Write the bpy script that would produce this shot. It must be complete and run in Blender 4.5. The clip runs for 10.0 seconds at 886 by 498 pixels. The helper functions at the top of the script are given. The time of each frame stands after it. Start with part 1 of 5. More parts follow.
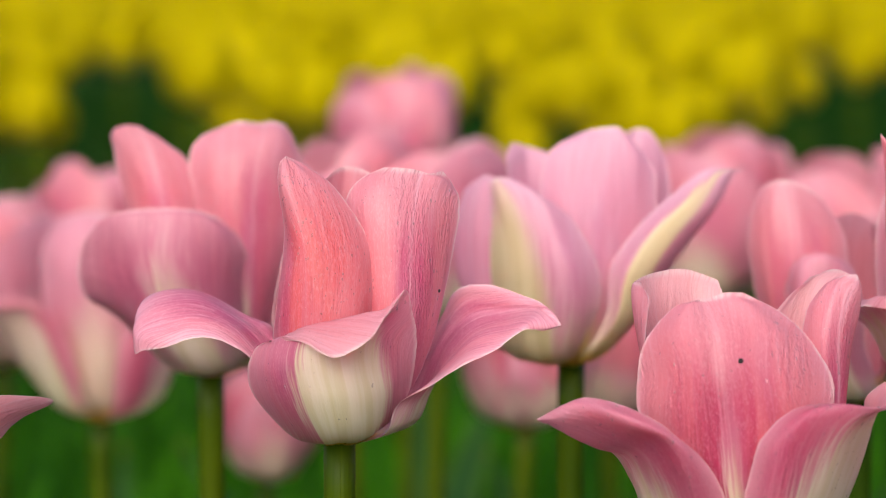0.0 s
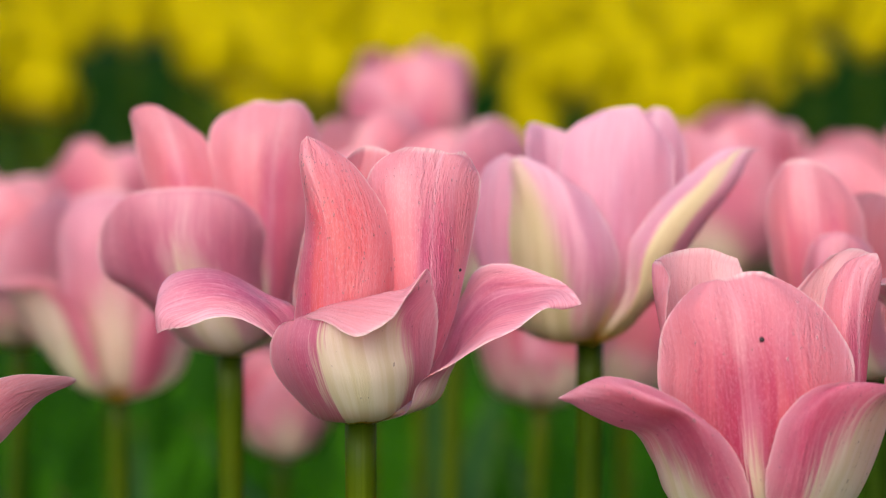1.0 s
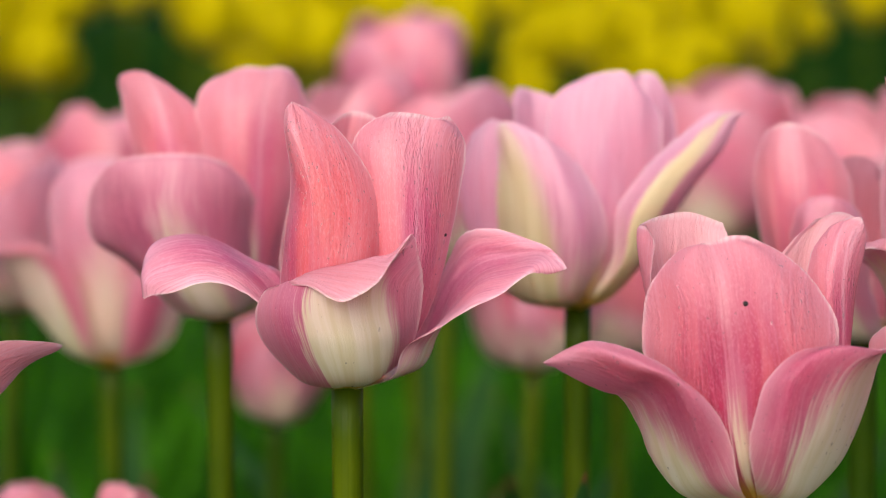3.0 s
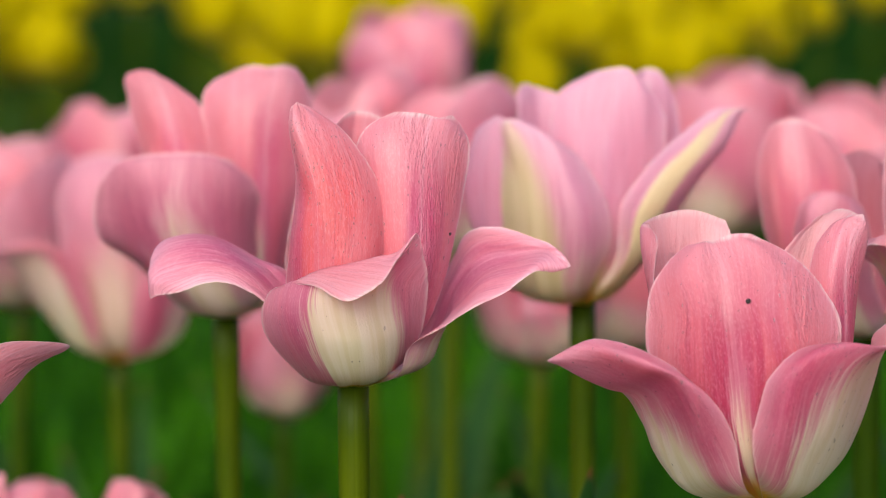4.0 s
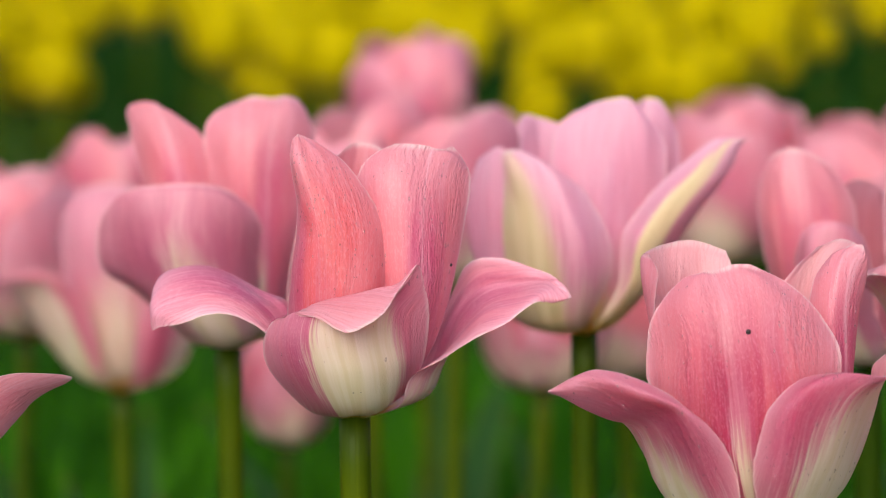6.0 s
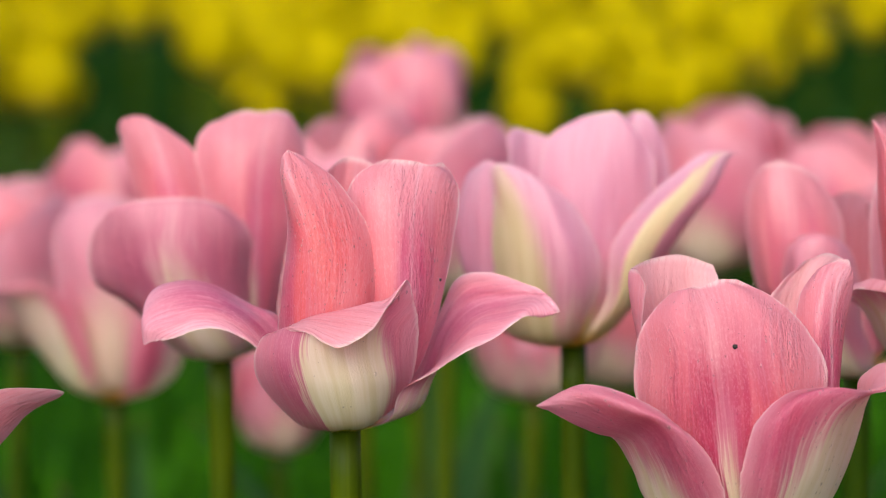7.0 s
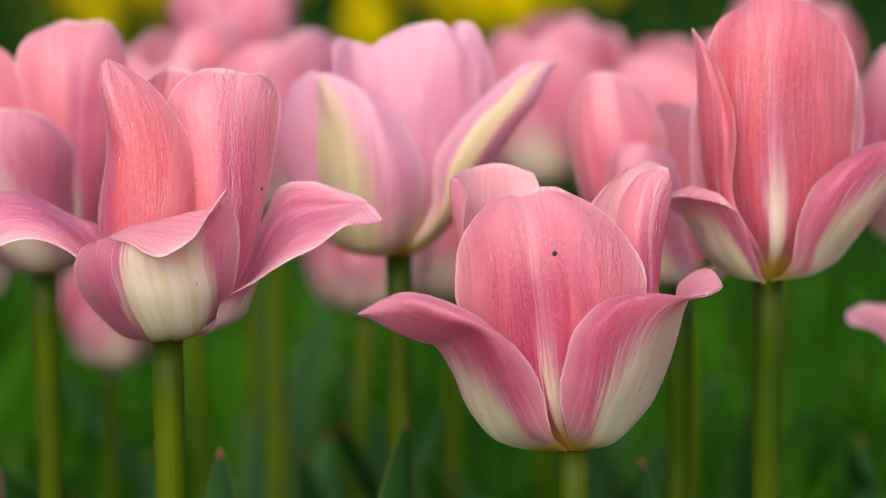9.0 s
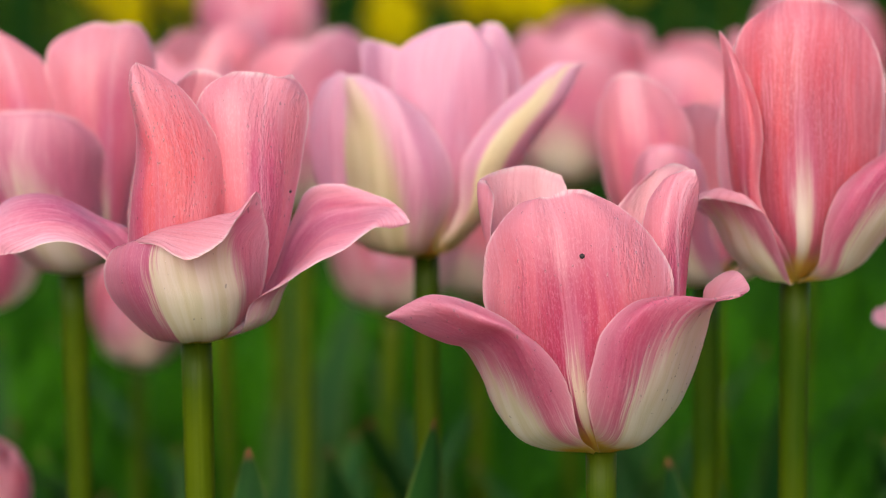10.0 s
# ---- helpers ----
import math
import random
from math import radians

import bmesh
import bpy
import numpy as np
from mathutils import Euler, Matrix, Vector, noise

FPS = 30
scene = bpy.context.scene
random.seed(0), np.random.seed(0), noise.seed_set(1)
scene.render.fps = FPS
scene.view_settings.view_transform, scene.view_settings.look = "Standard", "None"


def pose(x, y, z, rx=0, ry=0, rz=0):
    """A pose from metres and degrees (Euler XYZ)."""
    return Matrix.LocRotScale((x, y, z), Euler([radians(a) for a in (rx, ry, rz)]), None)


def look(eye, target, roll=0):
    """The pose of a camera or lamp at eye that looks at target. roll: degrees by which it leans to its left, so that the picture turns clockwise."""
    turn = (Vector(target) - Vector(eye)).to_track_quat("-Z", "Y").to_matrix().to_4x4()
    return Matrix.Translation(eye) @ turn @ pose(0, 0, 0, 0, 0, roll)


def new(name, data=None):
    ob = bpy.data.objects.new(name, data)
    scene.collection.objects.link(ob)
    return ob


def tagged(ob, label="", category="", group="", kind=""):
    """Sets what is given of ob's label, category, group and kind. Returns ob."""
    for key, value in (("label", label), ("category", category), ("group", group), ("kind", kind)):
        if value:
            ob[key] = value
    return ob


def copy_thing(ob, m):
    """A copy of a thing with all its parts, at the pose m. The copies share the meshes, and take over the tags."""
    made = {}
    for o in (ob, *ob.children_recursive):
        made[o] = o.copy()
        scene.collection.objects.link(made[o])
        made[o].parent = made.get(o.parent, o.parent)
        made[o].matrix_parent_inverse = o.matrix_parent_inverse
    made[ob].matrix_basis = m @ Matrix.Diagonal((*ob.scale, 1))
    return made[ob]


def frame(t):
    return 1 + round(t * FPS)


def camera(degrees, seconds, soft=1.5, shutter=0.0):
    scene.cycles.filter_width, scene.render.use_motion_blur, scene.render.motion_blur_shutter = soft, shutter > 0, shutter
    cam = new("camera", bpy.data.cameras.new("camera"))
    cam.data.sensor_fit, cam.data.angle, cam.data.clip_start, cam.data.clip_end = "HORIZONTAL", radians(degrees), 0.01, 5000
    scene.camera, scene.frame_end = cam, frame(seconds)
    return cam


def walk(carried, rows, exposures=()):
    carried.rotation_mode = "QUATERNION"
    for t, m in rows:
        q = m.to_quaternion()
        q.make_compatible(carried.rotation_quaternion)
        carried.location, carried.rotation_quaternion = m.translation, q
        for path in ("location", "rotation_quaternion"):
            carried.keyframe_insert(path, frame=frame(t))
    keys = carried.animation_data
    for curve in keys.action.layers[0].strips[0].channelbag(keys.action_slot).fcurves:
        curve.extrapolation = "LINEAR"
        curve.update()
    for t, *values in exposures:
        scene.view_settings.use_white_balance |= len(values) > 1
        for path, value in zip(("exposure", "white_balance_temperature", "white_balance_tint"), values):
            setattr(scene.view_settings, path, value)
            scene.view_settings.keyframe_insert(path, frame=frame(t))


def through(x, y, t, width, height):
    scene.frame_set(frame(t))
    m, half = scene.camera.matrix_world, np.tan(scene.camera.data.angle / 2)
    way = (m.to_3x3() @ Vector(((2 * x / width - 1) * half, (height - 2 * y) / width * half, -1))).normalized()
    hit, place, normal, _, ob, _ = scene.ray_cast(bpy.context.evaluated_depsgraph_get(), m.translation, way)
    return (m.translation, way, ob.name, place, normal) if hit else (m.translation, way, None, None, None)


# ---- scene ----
cam = camera(20.0, 10.0, soft=1.0)
cam.data.dof.use_dof = True
cam.data.dof.focus_distance = 0.590
cam.data.dof.aperture_fstop = 9.6
cam.data.dof.aperture_blades = 0
PATH = [
    (0, (0.00211, -0.00346, 0.49818), (-0.00343, 1.98678, 0.30090), 0.142),
    (0.5, (-0.00014, -0.00616, 0.49867), (-0.01216, 1.98272, 0.28840), 0.055),
    (1, (-0.00115, -0.00539, 0.49855), (-0.01244, 1.98307, 0.28427), 0.065),
    (1.5, (0.00222, -0.00635, 0.49849), (-0.02116, 1.98240, 0.28794), -0.116),
    (2, (0.00463, -0.00190, 0.49687), (-0.01777, 1.98641, 0.28213), -0.283),
    (2.5, (0.00434, -0.00324, 0.49771), (-0.01274, 1.98367, 0.26991), -0.306),
    (2.7, (0.00281, -0.00557, 0.49870), (-0.01034, 1.97995, 0.25881), -0.080),
    (3.8, (0.00391, -0.00661, 0.49904), (-0.01404, 1.97813, 0.25309), -0.390),
    (4, (0.00395, -0.00931, 0.50205), (-0.01608, 1.97455, 0.24928), -0.429),
    (4.5, (0.00414, -0.01034, 0.50219), (-0.01370, 1.97475, 0.25907), -0.468),
    (5, (0.00480, -0.01093, 0.50278), (-0.01671, 1.97418, 0.26011), -0.525),
    (5.5, (0.00478, -0.01219, 0.50411), (-0.02158, 1.97308, 0.26326), -0.534),
    (5.7, (0.00497, -0.01068, 0.50330), (-0.02128, 1.97560, 0.27088), -0.562),
    (6.8, (0.00573, -0.01377, 0.50682), (-0.01385, 1.97232, 0.27212), -0.595),
    (7, (0.00629, -0.01502, 0.50742), (-0.01321, 1.97143, 0.27578), -0.631),
    (7.5, (0.00844, -0.01677, 0.50660), (-0.00446, 1.96998, 0.27711), -0.657),
    (8, (0.01039, -0.01593, 0.50596), (0.05104, 1.96719, 0.24983), -0.371),
    (8.5, (0.01310, -0.01612, 0.50508), (0.10031, 1.96240, 0.22607), -0.441),
    (9, (0.01170, -0.01553, 0.50473), (0.11534, 1.95972, 0.20868), -0.440),
    (9.5, (0.01040, -0.01654, 0.50617), (0.10853, 1.95817, 0.20469), -0.446),
    (10, (0.01101, -0.01748, 0.50754), (0.09444, 1.95780, 0.20537), -0.553),
]
walk(cam, [(t, look(eye, target, roll)) for t, eye, target, roll in PATH], [(0.0, 0.92, 6850, 10)])

# ---- light: a bright overcast day ----
world = bpy.data.worlds.new("overcast_sky")
scene.world = world
world.use_nodes = True
wn = world.node_tree
sky = wn.nodes.new("ShaderNodeTexSky")
sky.sky_type = "NISHITA"
sky.sun_disc = False
sky.sun_elevation = radians(39)
sky.sun_rotation = radians(191)
sky.air_density = 0.6
sky.dust_density = 3.0
sky.ozone_density = 0.6
wn.links.new(sky.outputs[0], wn.nodes["Background"].inputs[0])
wn.nodes["Background"].inputs[1].default_value = 0.13
sun = new("sun", bpy.data.lights.new("sun", "SUN"))
sun.data.energy = 0.8
sun.data.angle = radians(60)
sun.data.color = (1.0, 0.96, 0.9)
sun.matrix_world = look((-0.5, -1.65, 1.4), (0, 0, 0))


# ---- materials ----
class Nodes:
    """Short hand for building a node material."""

    def __init__(self, name):
        self.mat = bpy.data.materials.new(name)
        self.mat.use_nodes = True
        self.tree = self.mat.node_tree
        self.tree.nodes.clear()
        self.out = self.tree.nodes.new("ShaderNodeOutputMaterial")

    def node(self, kind, **sockets):
        n = self.tree.nodes.new(kind)
        for key, value in sockets.items():
            self.set(n.inputs[key.replace("_", " ")], value)
        return n

    def set(self, socket, value):
        if isinstance(value, bpy.types.NodeSocket):
            self.tree.links.new(value, socket)
        elif isinstance(value, (tuple, list)) and len(value) == 3 and socket.type == "RGBA":
            socket.default_value = (*value, 1)
        else:
            socket.default_value = value

    def math(self, op, a, b=0.0, clamp=False):
        n = self.tree.nodes.new("ShaderNodeMath")
        n.operation, n.use_clamp = op, clamp
        self.set(n.inputs[0], a)
        self.set(n.inputs[1], b)
        return n.outputs[0]

    def mix(self, fac, a, b):
        n = self.tree.nodes.new("ShaderNodeMix")
        n.data_type = "RGBA"
        self.set(n.inputs[0], fac)
        self.set(n.inputs[6], a)
        self.set(n.inputs[7], b)
        return n.outputs[2]

    def ramp(self, x, lo, hi):
        """0 below lo, 1 above hi, smooth between."""
        n = self.tree.nodes.new("ShaderNodeMapRange")
        n.interpolation_type = "SMOOTHSTEP"
        self.set(n.inputs[0], x)
        self.set(n.inputs[1], lo)
        self.set(n.inputs[2], hi)
        return n.outputs[0]

    def vec(self, x, y, z):
        return self.node("ShaderNodeCombineXYZ", X=x, Y=y, Z=z).outputs[0]

    def noise(self, vector, scale=1.0, detail=3.0, rough=0.55):
        return self.node("ShaderNodeTexNoise", Vector=vector, Scale=scale, Detail=detail, Roughness=rough).outputs[0]

    def surface(self, color, rough, height=None, depth=0.0003, through=0.0, through_color=None, sheen=0.0, coat=0.0):
        p = self.node("ShaderNodeBsdfPrincipled", Base_Color=color, Roughness=rough)
        p.inputs["Sheen Weight"].default_value = sheen
        p.inputs["Coat Weight"].default_value = coat
        p.inputs["Coat Roughness"].default_value = 0.22
        normal = None
        if height is not None:
            normal = self.node("ShaderNodeBump", Height=height, Strength=1.0, Distance=depth).outputs[0]
            self.set(p.inputs["Normal"], normal)
        shader = p.outputs[0]
        if through:
            tr = self.node("ShaderNodeBsdfTranslucent", Color=through_color or color)
            if normal:
                self.set(tr.inputs["Normal"], normal)
            shader = self.node("ShaderNodeMixShader", Fac=through, **{}).outputs[0]
            mixn = shader.node
            self.tree.links.new(p.outputs[0], mixn.inputs[1])
            self.tree.links.new(tr.outputs[0], mixn.inputs[2])
        self.tree.links.new(shader, self.out.inputs[0])
        return self.mat


CREAM = (0.96, 0.95, 0.80)
YELLOW_BASE = (0.82, 0.60, 0.04)


def petal_material(name, coral, magenta, pale, cream_top, cream_wide, rib, blaze=CREAM, mid=0.0, box=2.0, heart=0.0, core=0.4, streak=1.0,
                   gloss=0.36, foot=0.12, tint=True, soft=1.0, gold=0.15, glow=0.5, frost=1.0, crinkle=1.0, halo=0.6, silk=1.0):
    """Petal skin. UV: x across (0 to 1), y along from base to tip. cream_top: how far the pale base climbs around mid; cream_wide: how
    wide it is; box: how squarely it ends; foot: its height elsewhere; heart, core: where the deep flush runs and how wide it is; rib: strength of
    the pale midrib lines; frost: paleness towards the rim; silk: strength of the fine veins; crinkle: relief like wet crumpled silk."""
    if tint:
        coral, magenta, pale = ((r, g * 1.06, b * 1.13) for r, g, b in (coral, magenta, pale))
    g = Nodes(name)
    uv_map = g.tree.nodes.new("ShaderNodeUVMap")
    uv_map.uv_map = "UVMap"
    uv = g.node("ShaderNodeSeparateXYZ", Vector=uv_map.outputs[0])
    x, u = uv.outputs[0], uv.outputs[1]
    rnd = g.math("MULTIPLY", g.node("ShaderNodeObjectInfo").outputs["Random"], 37.0)
    v = g.math("SUBTRACT", g.math("MULTIPLY", x, 2.0), 1.0)
    av = g.math("ABSOLUTE", v)
    skin_map = g.tree.nodes.new("ShaderNodeUVMap")
    skin_map.uv_map = "Skin"
    across = g.node("ShaderNodeSeparateXYZ", Vector=skin_map.outputs[0]).outputs[0]

    def lay(a, b, detail=3.0, rough=0.55, shift=0.0):
        """Noise stretched along the petal: a cells across, b cells along."""
        return g.noise(g.vec(g.math("MULTIPLY", w, a), g.math("MULTIPLY", u, b), g.math("ADD", rnd, shift)), 1.0, detail, rough)

    broadness = g.node("ShaderNodeSeparateXYZ", Vector=skin_map.outputs[0]).outputs[1]
    w = across
    warp = g.math("MULTIPLY", g.math("SUBTRACT", lay(2.0, 3.0, 2.0), 0.5), 0.35)
    w = g.math("MULTIPLY", g.math("ADD", across, g.math("MULTIPLY", warp, g.math("MULTIPLY", u, 0.6))), broadness)
    streaks, fine, hair = lay(8.0, 1.1, 4.0), lay(18.0, 1.6, 3.0, 0.6, 3.0), lay(44.0, 4.0, 2.0, 0.6, 6.0)
    broad, grain = lay(1.6, 2.2, 3.0, 0.5, 9.0), lay(60.0, 75.0, 2.0, 0.6, 12.0)
    # a deep flush down the heart of the petal, feathered along the veins
    far = g.math("ABSOLUTE", g.math("SUBTRACT", across, heart))
    flush = g.math("ADD", g.math("SUBTRACT", core, far), g.math("ADD", g.math("MULTIPLY", g.math("SUBTRACT", streaks, 0.5), 1.3 * streak),
                   g.math("ADD", g.math("MULTIPLY", g.math("SUBTRACT", fine, 0.5), 0.3), g.math("MULTIPLY", g.math("SUBTRACT", broad, 0.5), 0.7))))
    deep = g.math("MULTIPLY", g.ramp(flush, -0.22, 0.42), g.ramp(u, 1.02, 0.62))
    color = g.mix(deep, coral, magenta)
    color = g.mix(g.math("MULTIPLY", g.ramp(broad, 0.48, 0.72), 0.3 * frost), color, pale)
    # paler towards the rim and the tip
    edge = g.math("MAXIMUM", g.ramp(g.math("ADD", av, g.math("MULTIPLY", g.math("SUBTRACT", streaks, 0.5), 0.5)), 0.45, 1.05), g.ramp(u, 0.68, 1.0))
    color = g.mix(g.math("MULTIPLY", edge, 0.55 * frost), color, pale)
    # fine veins, light and dark, and a silky grain
    color = g.mix(g.math("MULTIPLY", g.ramp(fine, 0.52, 0.72), 0.28), color, pale)
    color = g.mix(g.math("MULTIPLY", g.ramp(fine, 0.46, 0.28), 0.3 * silk), color, tuple(0.9 * c for c in magenta))
    color = g.mix(g.math("MULTIPLY", g.ramp(hair, 0.5, 0.68), 0.38 * silk), color, pale)
    color = g.mix(g.math("MULTIPLY", g.ramp(hair, 0.48, 0.32), 0.3 * silk), color, tuple(0.8 * c for c in magenta))
    color = g.mix(g.math("MULTIPLY", g.ramp(grain, 0.48, 0.7), 0.36), color, pale)
    # pale lines of the midrib
    band = g.math("MULTIPLY", g.ramp(far, 0.09, 0.01), g.ramp(u, 0.05, 0.4))
    lines = g.ramp(lay(26.0, 0.6, 2.0, 0.5, 15.0), 0.5, 0.62)
    color = g.mix(g.math("MULTIPLY", g.math("MULTIPLY", band, g.math("ADD", 0.15, g.math("MULTIPLY", lines, 0.7))), rib), color, (0.93, 0.70, 0.80))
    # cream blaze that climbs from the base, with a mauve fringe feathered along the veins
    drift = g.math("ADD", g.math("MULTIPLY", g.math("SUBTRACT", fine, 0.5), 0.3), g.math("MULTIPLY", g.math("SUBTRACT", hair, 0.5), 0.2))
    aside = g.math("DIVIDE", g.math("ABSOLUTE", g.math("SUBTRACT", g.math("ADD", v, drift), mid)), cream_wide)
    reach = g.math("SUBTRACT", cream_top, g.math("MULTIPLY", g.math("POWER", aside, box), cream_top * 0.85))
    reach = g.math("MAXIMUM", reach, foot)
    reach = g.math("ADD", reach, g.math("MULTIPLY", g.math("SUBTRACT", streaks, 0.5), 0.2))
    reach = g.math("ADD", reach, g.math("MULTIPLY", g.math("SUBTRACT", fine, 0.5), 0.12))
    depth = g.math("SUBTRACT", reach, u)
    fringe = g.math("MULTIPLY", g.ramp(depth, -0.34 * soft, -0.06 * soft), halo)
    color = g.mix(fringe, color, (0.64, 0.19, 0.34) if tint else magenta)
    color = g.mix(g.math("MULTIPLY", g.math("MULTIPLY", g.ramp(depth, -0.25 * soft, -0.02 * soft), g.ramp(hair, 0.46, 0.68)), 0.6), color, tuple(0.55 + 0.4 * c for c in blaze))
    cream = g.ramp(depth, -0.13 * soft, 0.12 * soft)
    shade = g.mix(g.ramp(streaks, 0.4, 0.65), blaze, tuple(c * k for c, k in zip(blaze, (0.9, 0.89, 0.78))))
    color = g.mix(cream, color, shade)
    color = g.mix(g.math("MULTIPLY", g.ramp(g.math("ADD", u, g.math("MULTIPLY", g.math("SUBTRACT", fine, 0.5), 0.1)), gold, gold * 0.45), 0.8), color, YELLOW_BASE)
    # thin light line where the skin turns over the rim
    rim = g.math("MAXIMUM", g.ramp(av, 0.945, 0.99), g.ramp(u, 0.975, 0.995))
    color = g.mix(g.math("MULTIPLY", rim, g.math("ADD", 0.25, g.math("MULTIPLY", g.ramp(hair, 0.35, 0.6), 0.5))), color, (0.96, 0.84, 0.84) if tint else pale)
    # relief: worm-like wet crinkles in patches, grooves along the veins
    worm = g.ramp(lay(15.0, 13.0, 1.5, 0.5, 18.0), 0.40, 0.72)
    small = g.ramp(lay(36.0, 36.0, 2.0, 0.5, 21.0), 0.40, 0.7)
    patch = g.math("MULTIPLY", g.math("MULTIPLY", g.ramp(lay(2.6, 3.4, 2.0, 0.5, 24.0), 0.38, 0.62), g.ramp(u, 0.2, 0.5)), crinkle)
    patch = g.math("MULTIPLY", patch, g.math("SUBTRACT", 1.0, g.math("MULTIPLY", cream, 0.85)))
    height = g.math("ADD", g.math("MULTIPLY", patch, g.math("ADD", g.math("MULTIPLY", worm, 0.19), g.math("MULTIPLY", small, 0.2))),
                    g.math("ADD", g.math("MULTIPLY", fine, 0.14), g.math("ADD", g.math("MULTIPLY", hair, 0.09), g.math("MULTIPLY", grain, 0.12))))
    lit = g.mix(g.math("MULTIPLY", g.math("SUBTRACT", 1.0, cream), 0.4), color, (1.0, 0.76, 0.76)) if tint else None
    return g.surface(color, gloss, height, 0.0007, glow, lit, coat=0.3 * crinkle if tint else 0.0)


PALE = (0.90, 0.51, 0.59)
ROSE, CORAL, FLUSH = (0.76, 0.225, 0.32), (0.80, 0.212, 0.252), (0.59, 0.055, 0.175)
PINK_OUT = petal_material("outer_petal_skin", ROSE, FLUSH, PALE, 0.5, 0.85, 0.1, foot=0.28)
PALE_OUT = petal_material("pale_petal_skin", (0.76, 0.31, 0.41), (0.66, 0.21, 0.33), (0.86, 0.54, 0.62), 0.55, 0.8, 0.2, foot=0.36, soft=1.6, glow=0.6, halo=0.3)
# mauve petal, its colours darkened further for the shade it stands in
SHADED_MAUVE_OUT = petal_material("shaded_mauve_petal_skin", (0.57, 0.14, 0.23), (0.39, 0.06, 0.155), (0.78, 0.38, 0.46), 0.62, 0.5, 0.5, core=0.7, foot=0.28, soft=1.6)
BLAZE_OUT = petal_material("blazed_petal_skin", (0.76, 0.20, 0.31), (0.56, 0.08, 0.24), PALE, 1.0, 0.58, 0.0, mid=0.15, box=2.2, foot=0.07, soft=1.5, core=0.6, silk=0.6, glow=0.6, crinkle=0.4)
LEFT_BLAZE = petal_material("side_blazed_petal_skin", ROSE, FLUSH, PALE, 0.58, 1.2, 0.0, mid=-0.7, foot=0.14, heart=0.3, core=0.55, silk=0.5, glow=0.6)
RIGHT_BLAZE = petal_material("far_side_blazed_petal_skin", ROSE, FLUSH, PALE, 0.78, 1.05, 0.0, mid=0.6, box=3.0, foot=0.13, heart=-0.5, core=0.5, silk=0.5, glow=0.6)
CREAM_OUT = petal_material("cream_petal_skin", ROSE, FLUSH, PALE, 0.80, 1.15, 0.0, mid=-0.45, box=3.0, foot=0.2, heart=0.7, core=0.3, glow=0.6)
PINK_IN = petal_material("inner_petal_skin", CORAL, FLUSH, PALE, 0.36, 0.34, 0.6, heart=0.12, core=0.42, frost=0.7, crinkle=1.4, silk=0.4, streak=0.7)
THROAT_IN = petal_material("throat_petal_skin", CORAL, (0.53, 0.032, 0.12), PALE, 0.40, 0.20, 0.25, gold=0.2, foot=0.05, core=0.55, frost=0.75, crinkle=1.4, silk=0.35, streak=0.7, heart=-0.03)
CORAL_OUT = petal_material("coral_petal_skin", (0.80, 0.135, 0.145), (0.60, 0.05, 0.15), PALE, 0.30, 0.3, 0.0, heart=-0.7, core=0.55, frost=0.85, crinkle=0.9, silk=0.4, streak=0.7)
CORAL_DEEP = petal_material("deep_coral_petal_skin", (0.76, 0.10, 0.12), (0.52, 0.035, 0.085), PALE, 0.42, 0.22, 0.3, gold=0.2, foot=0.05, frost=0.5)
CORAL_IN = petal_material("petal_lining", (0.86, 0.29, 0.34), (0.72, 0.14, 0.22), PALE, 0.10, 0.9, 0.15, streak=0.7, core=0.2, glow=0.4)
CREAM_IN = petal_material("cream_based_lining", (0.86, 0.29, 0.34), (0.72, 0.14, 0.22), PALE, 0.45, 1.2, 0.15, streak=0.7, core=0.2, glow=0.55, foot=0.35)
# the lining again, lightened: light through the back petals put into its colour
BACKLIT_IN = petal_material("backlit_petal_lining", (0.92, 0.42, 0.43), (0.84, 0.28, 0.32), (0.96, 0.62, 0.63), 0.10, 0.9, 0.2, core=0.2, glow=0.6)
ROSE_IN = petal_material("rose_petal_lining", (0.80, 0.23, 0.31), (0.58, 0.08, 0.20), (0.92, 0.50, 0.58), 0.10, 0.9, 0.3, streak=1.4, crinkle=0.5, core=0.5, glow=0.35, silk=1.3)
LILAC = dict(blaze=(0.84, 0.79, 0.50), soft=2.0, foot=0.26, gold=0.2, halo=0.35, crinkle=0.4)
LILAC_OUT = petal_material("lilac_petal_skin", (0.84, 0.42, 0.52), (0.66, 0.24, 0.40), (0.92, 0.66, 0.74), 0.95, 0.32, 0.0, mid=-0.3, box=3.0, heart=-0.6, **LILAC)
LILAC_LEFT = petal_material("lilac_blazed_skin", (0.84, 0.42, 0.52), (0.66, 0.24, 0.40), (0.92, 0.66, 0.74), 0.95, 0.85, 0.0, mid=-0.5, box=2.4, heart=0.6, **LILAC)
LILAC_IN = petal_material("lilac_inner_skin", (0.84, 0.36, 0.47), (0.68, 0.21, 0.37), (0.90, 0.58, 0.68), 0.25, 0.9, 0.8, core=0.2, blaze=(0.84, 0.76, 0.40), gold=0.14, glow=0.55, halo=0.2, crinkle=0.4)
YELLOW_SKIN = petal_material("yellow_petal_skin", (0.66, 0.565, 0.001), (0.54, 0.45, 0.001), (0.70, 0.605, 0.001), 0.02, 0.6, 0.0, (0.5, 0.42, 0.005), gloss=0.7, tint=False)

for skin_node in YELLOW_SKIN.node_tree.nodes:
    if skin_node.type == "BSDF_PRINCIPLED":
        skin_node.inputs["Specular IOR Level"].default_value = 0.1


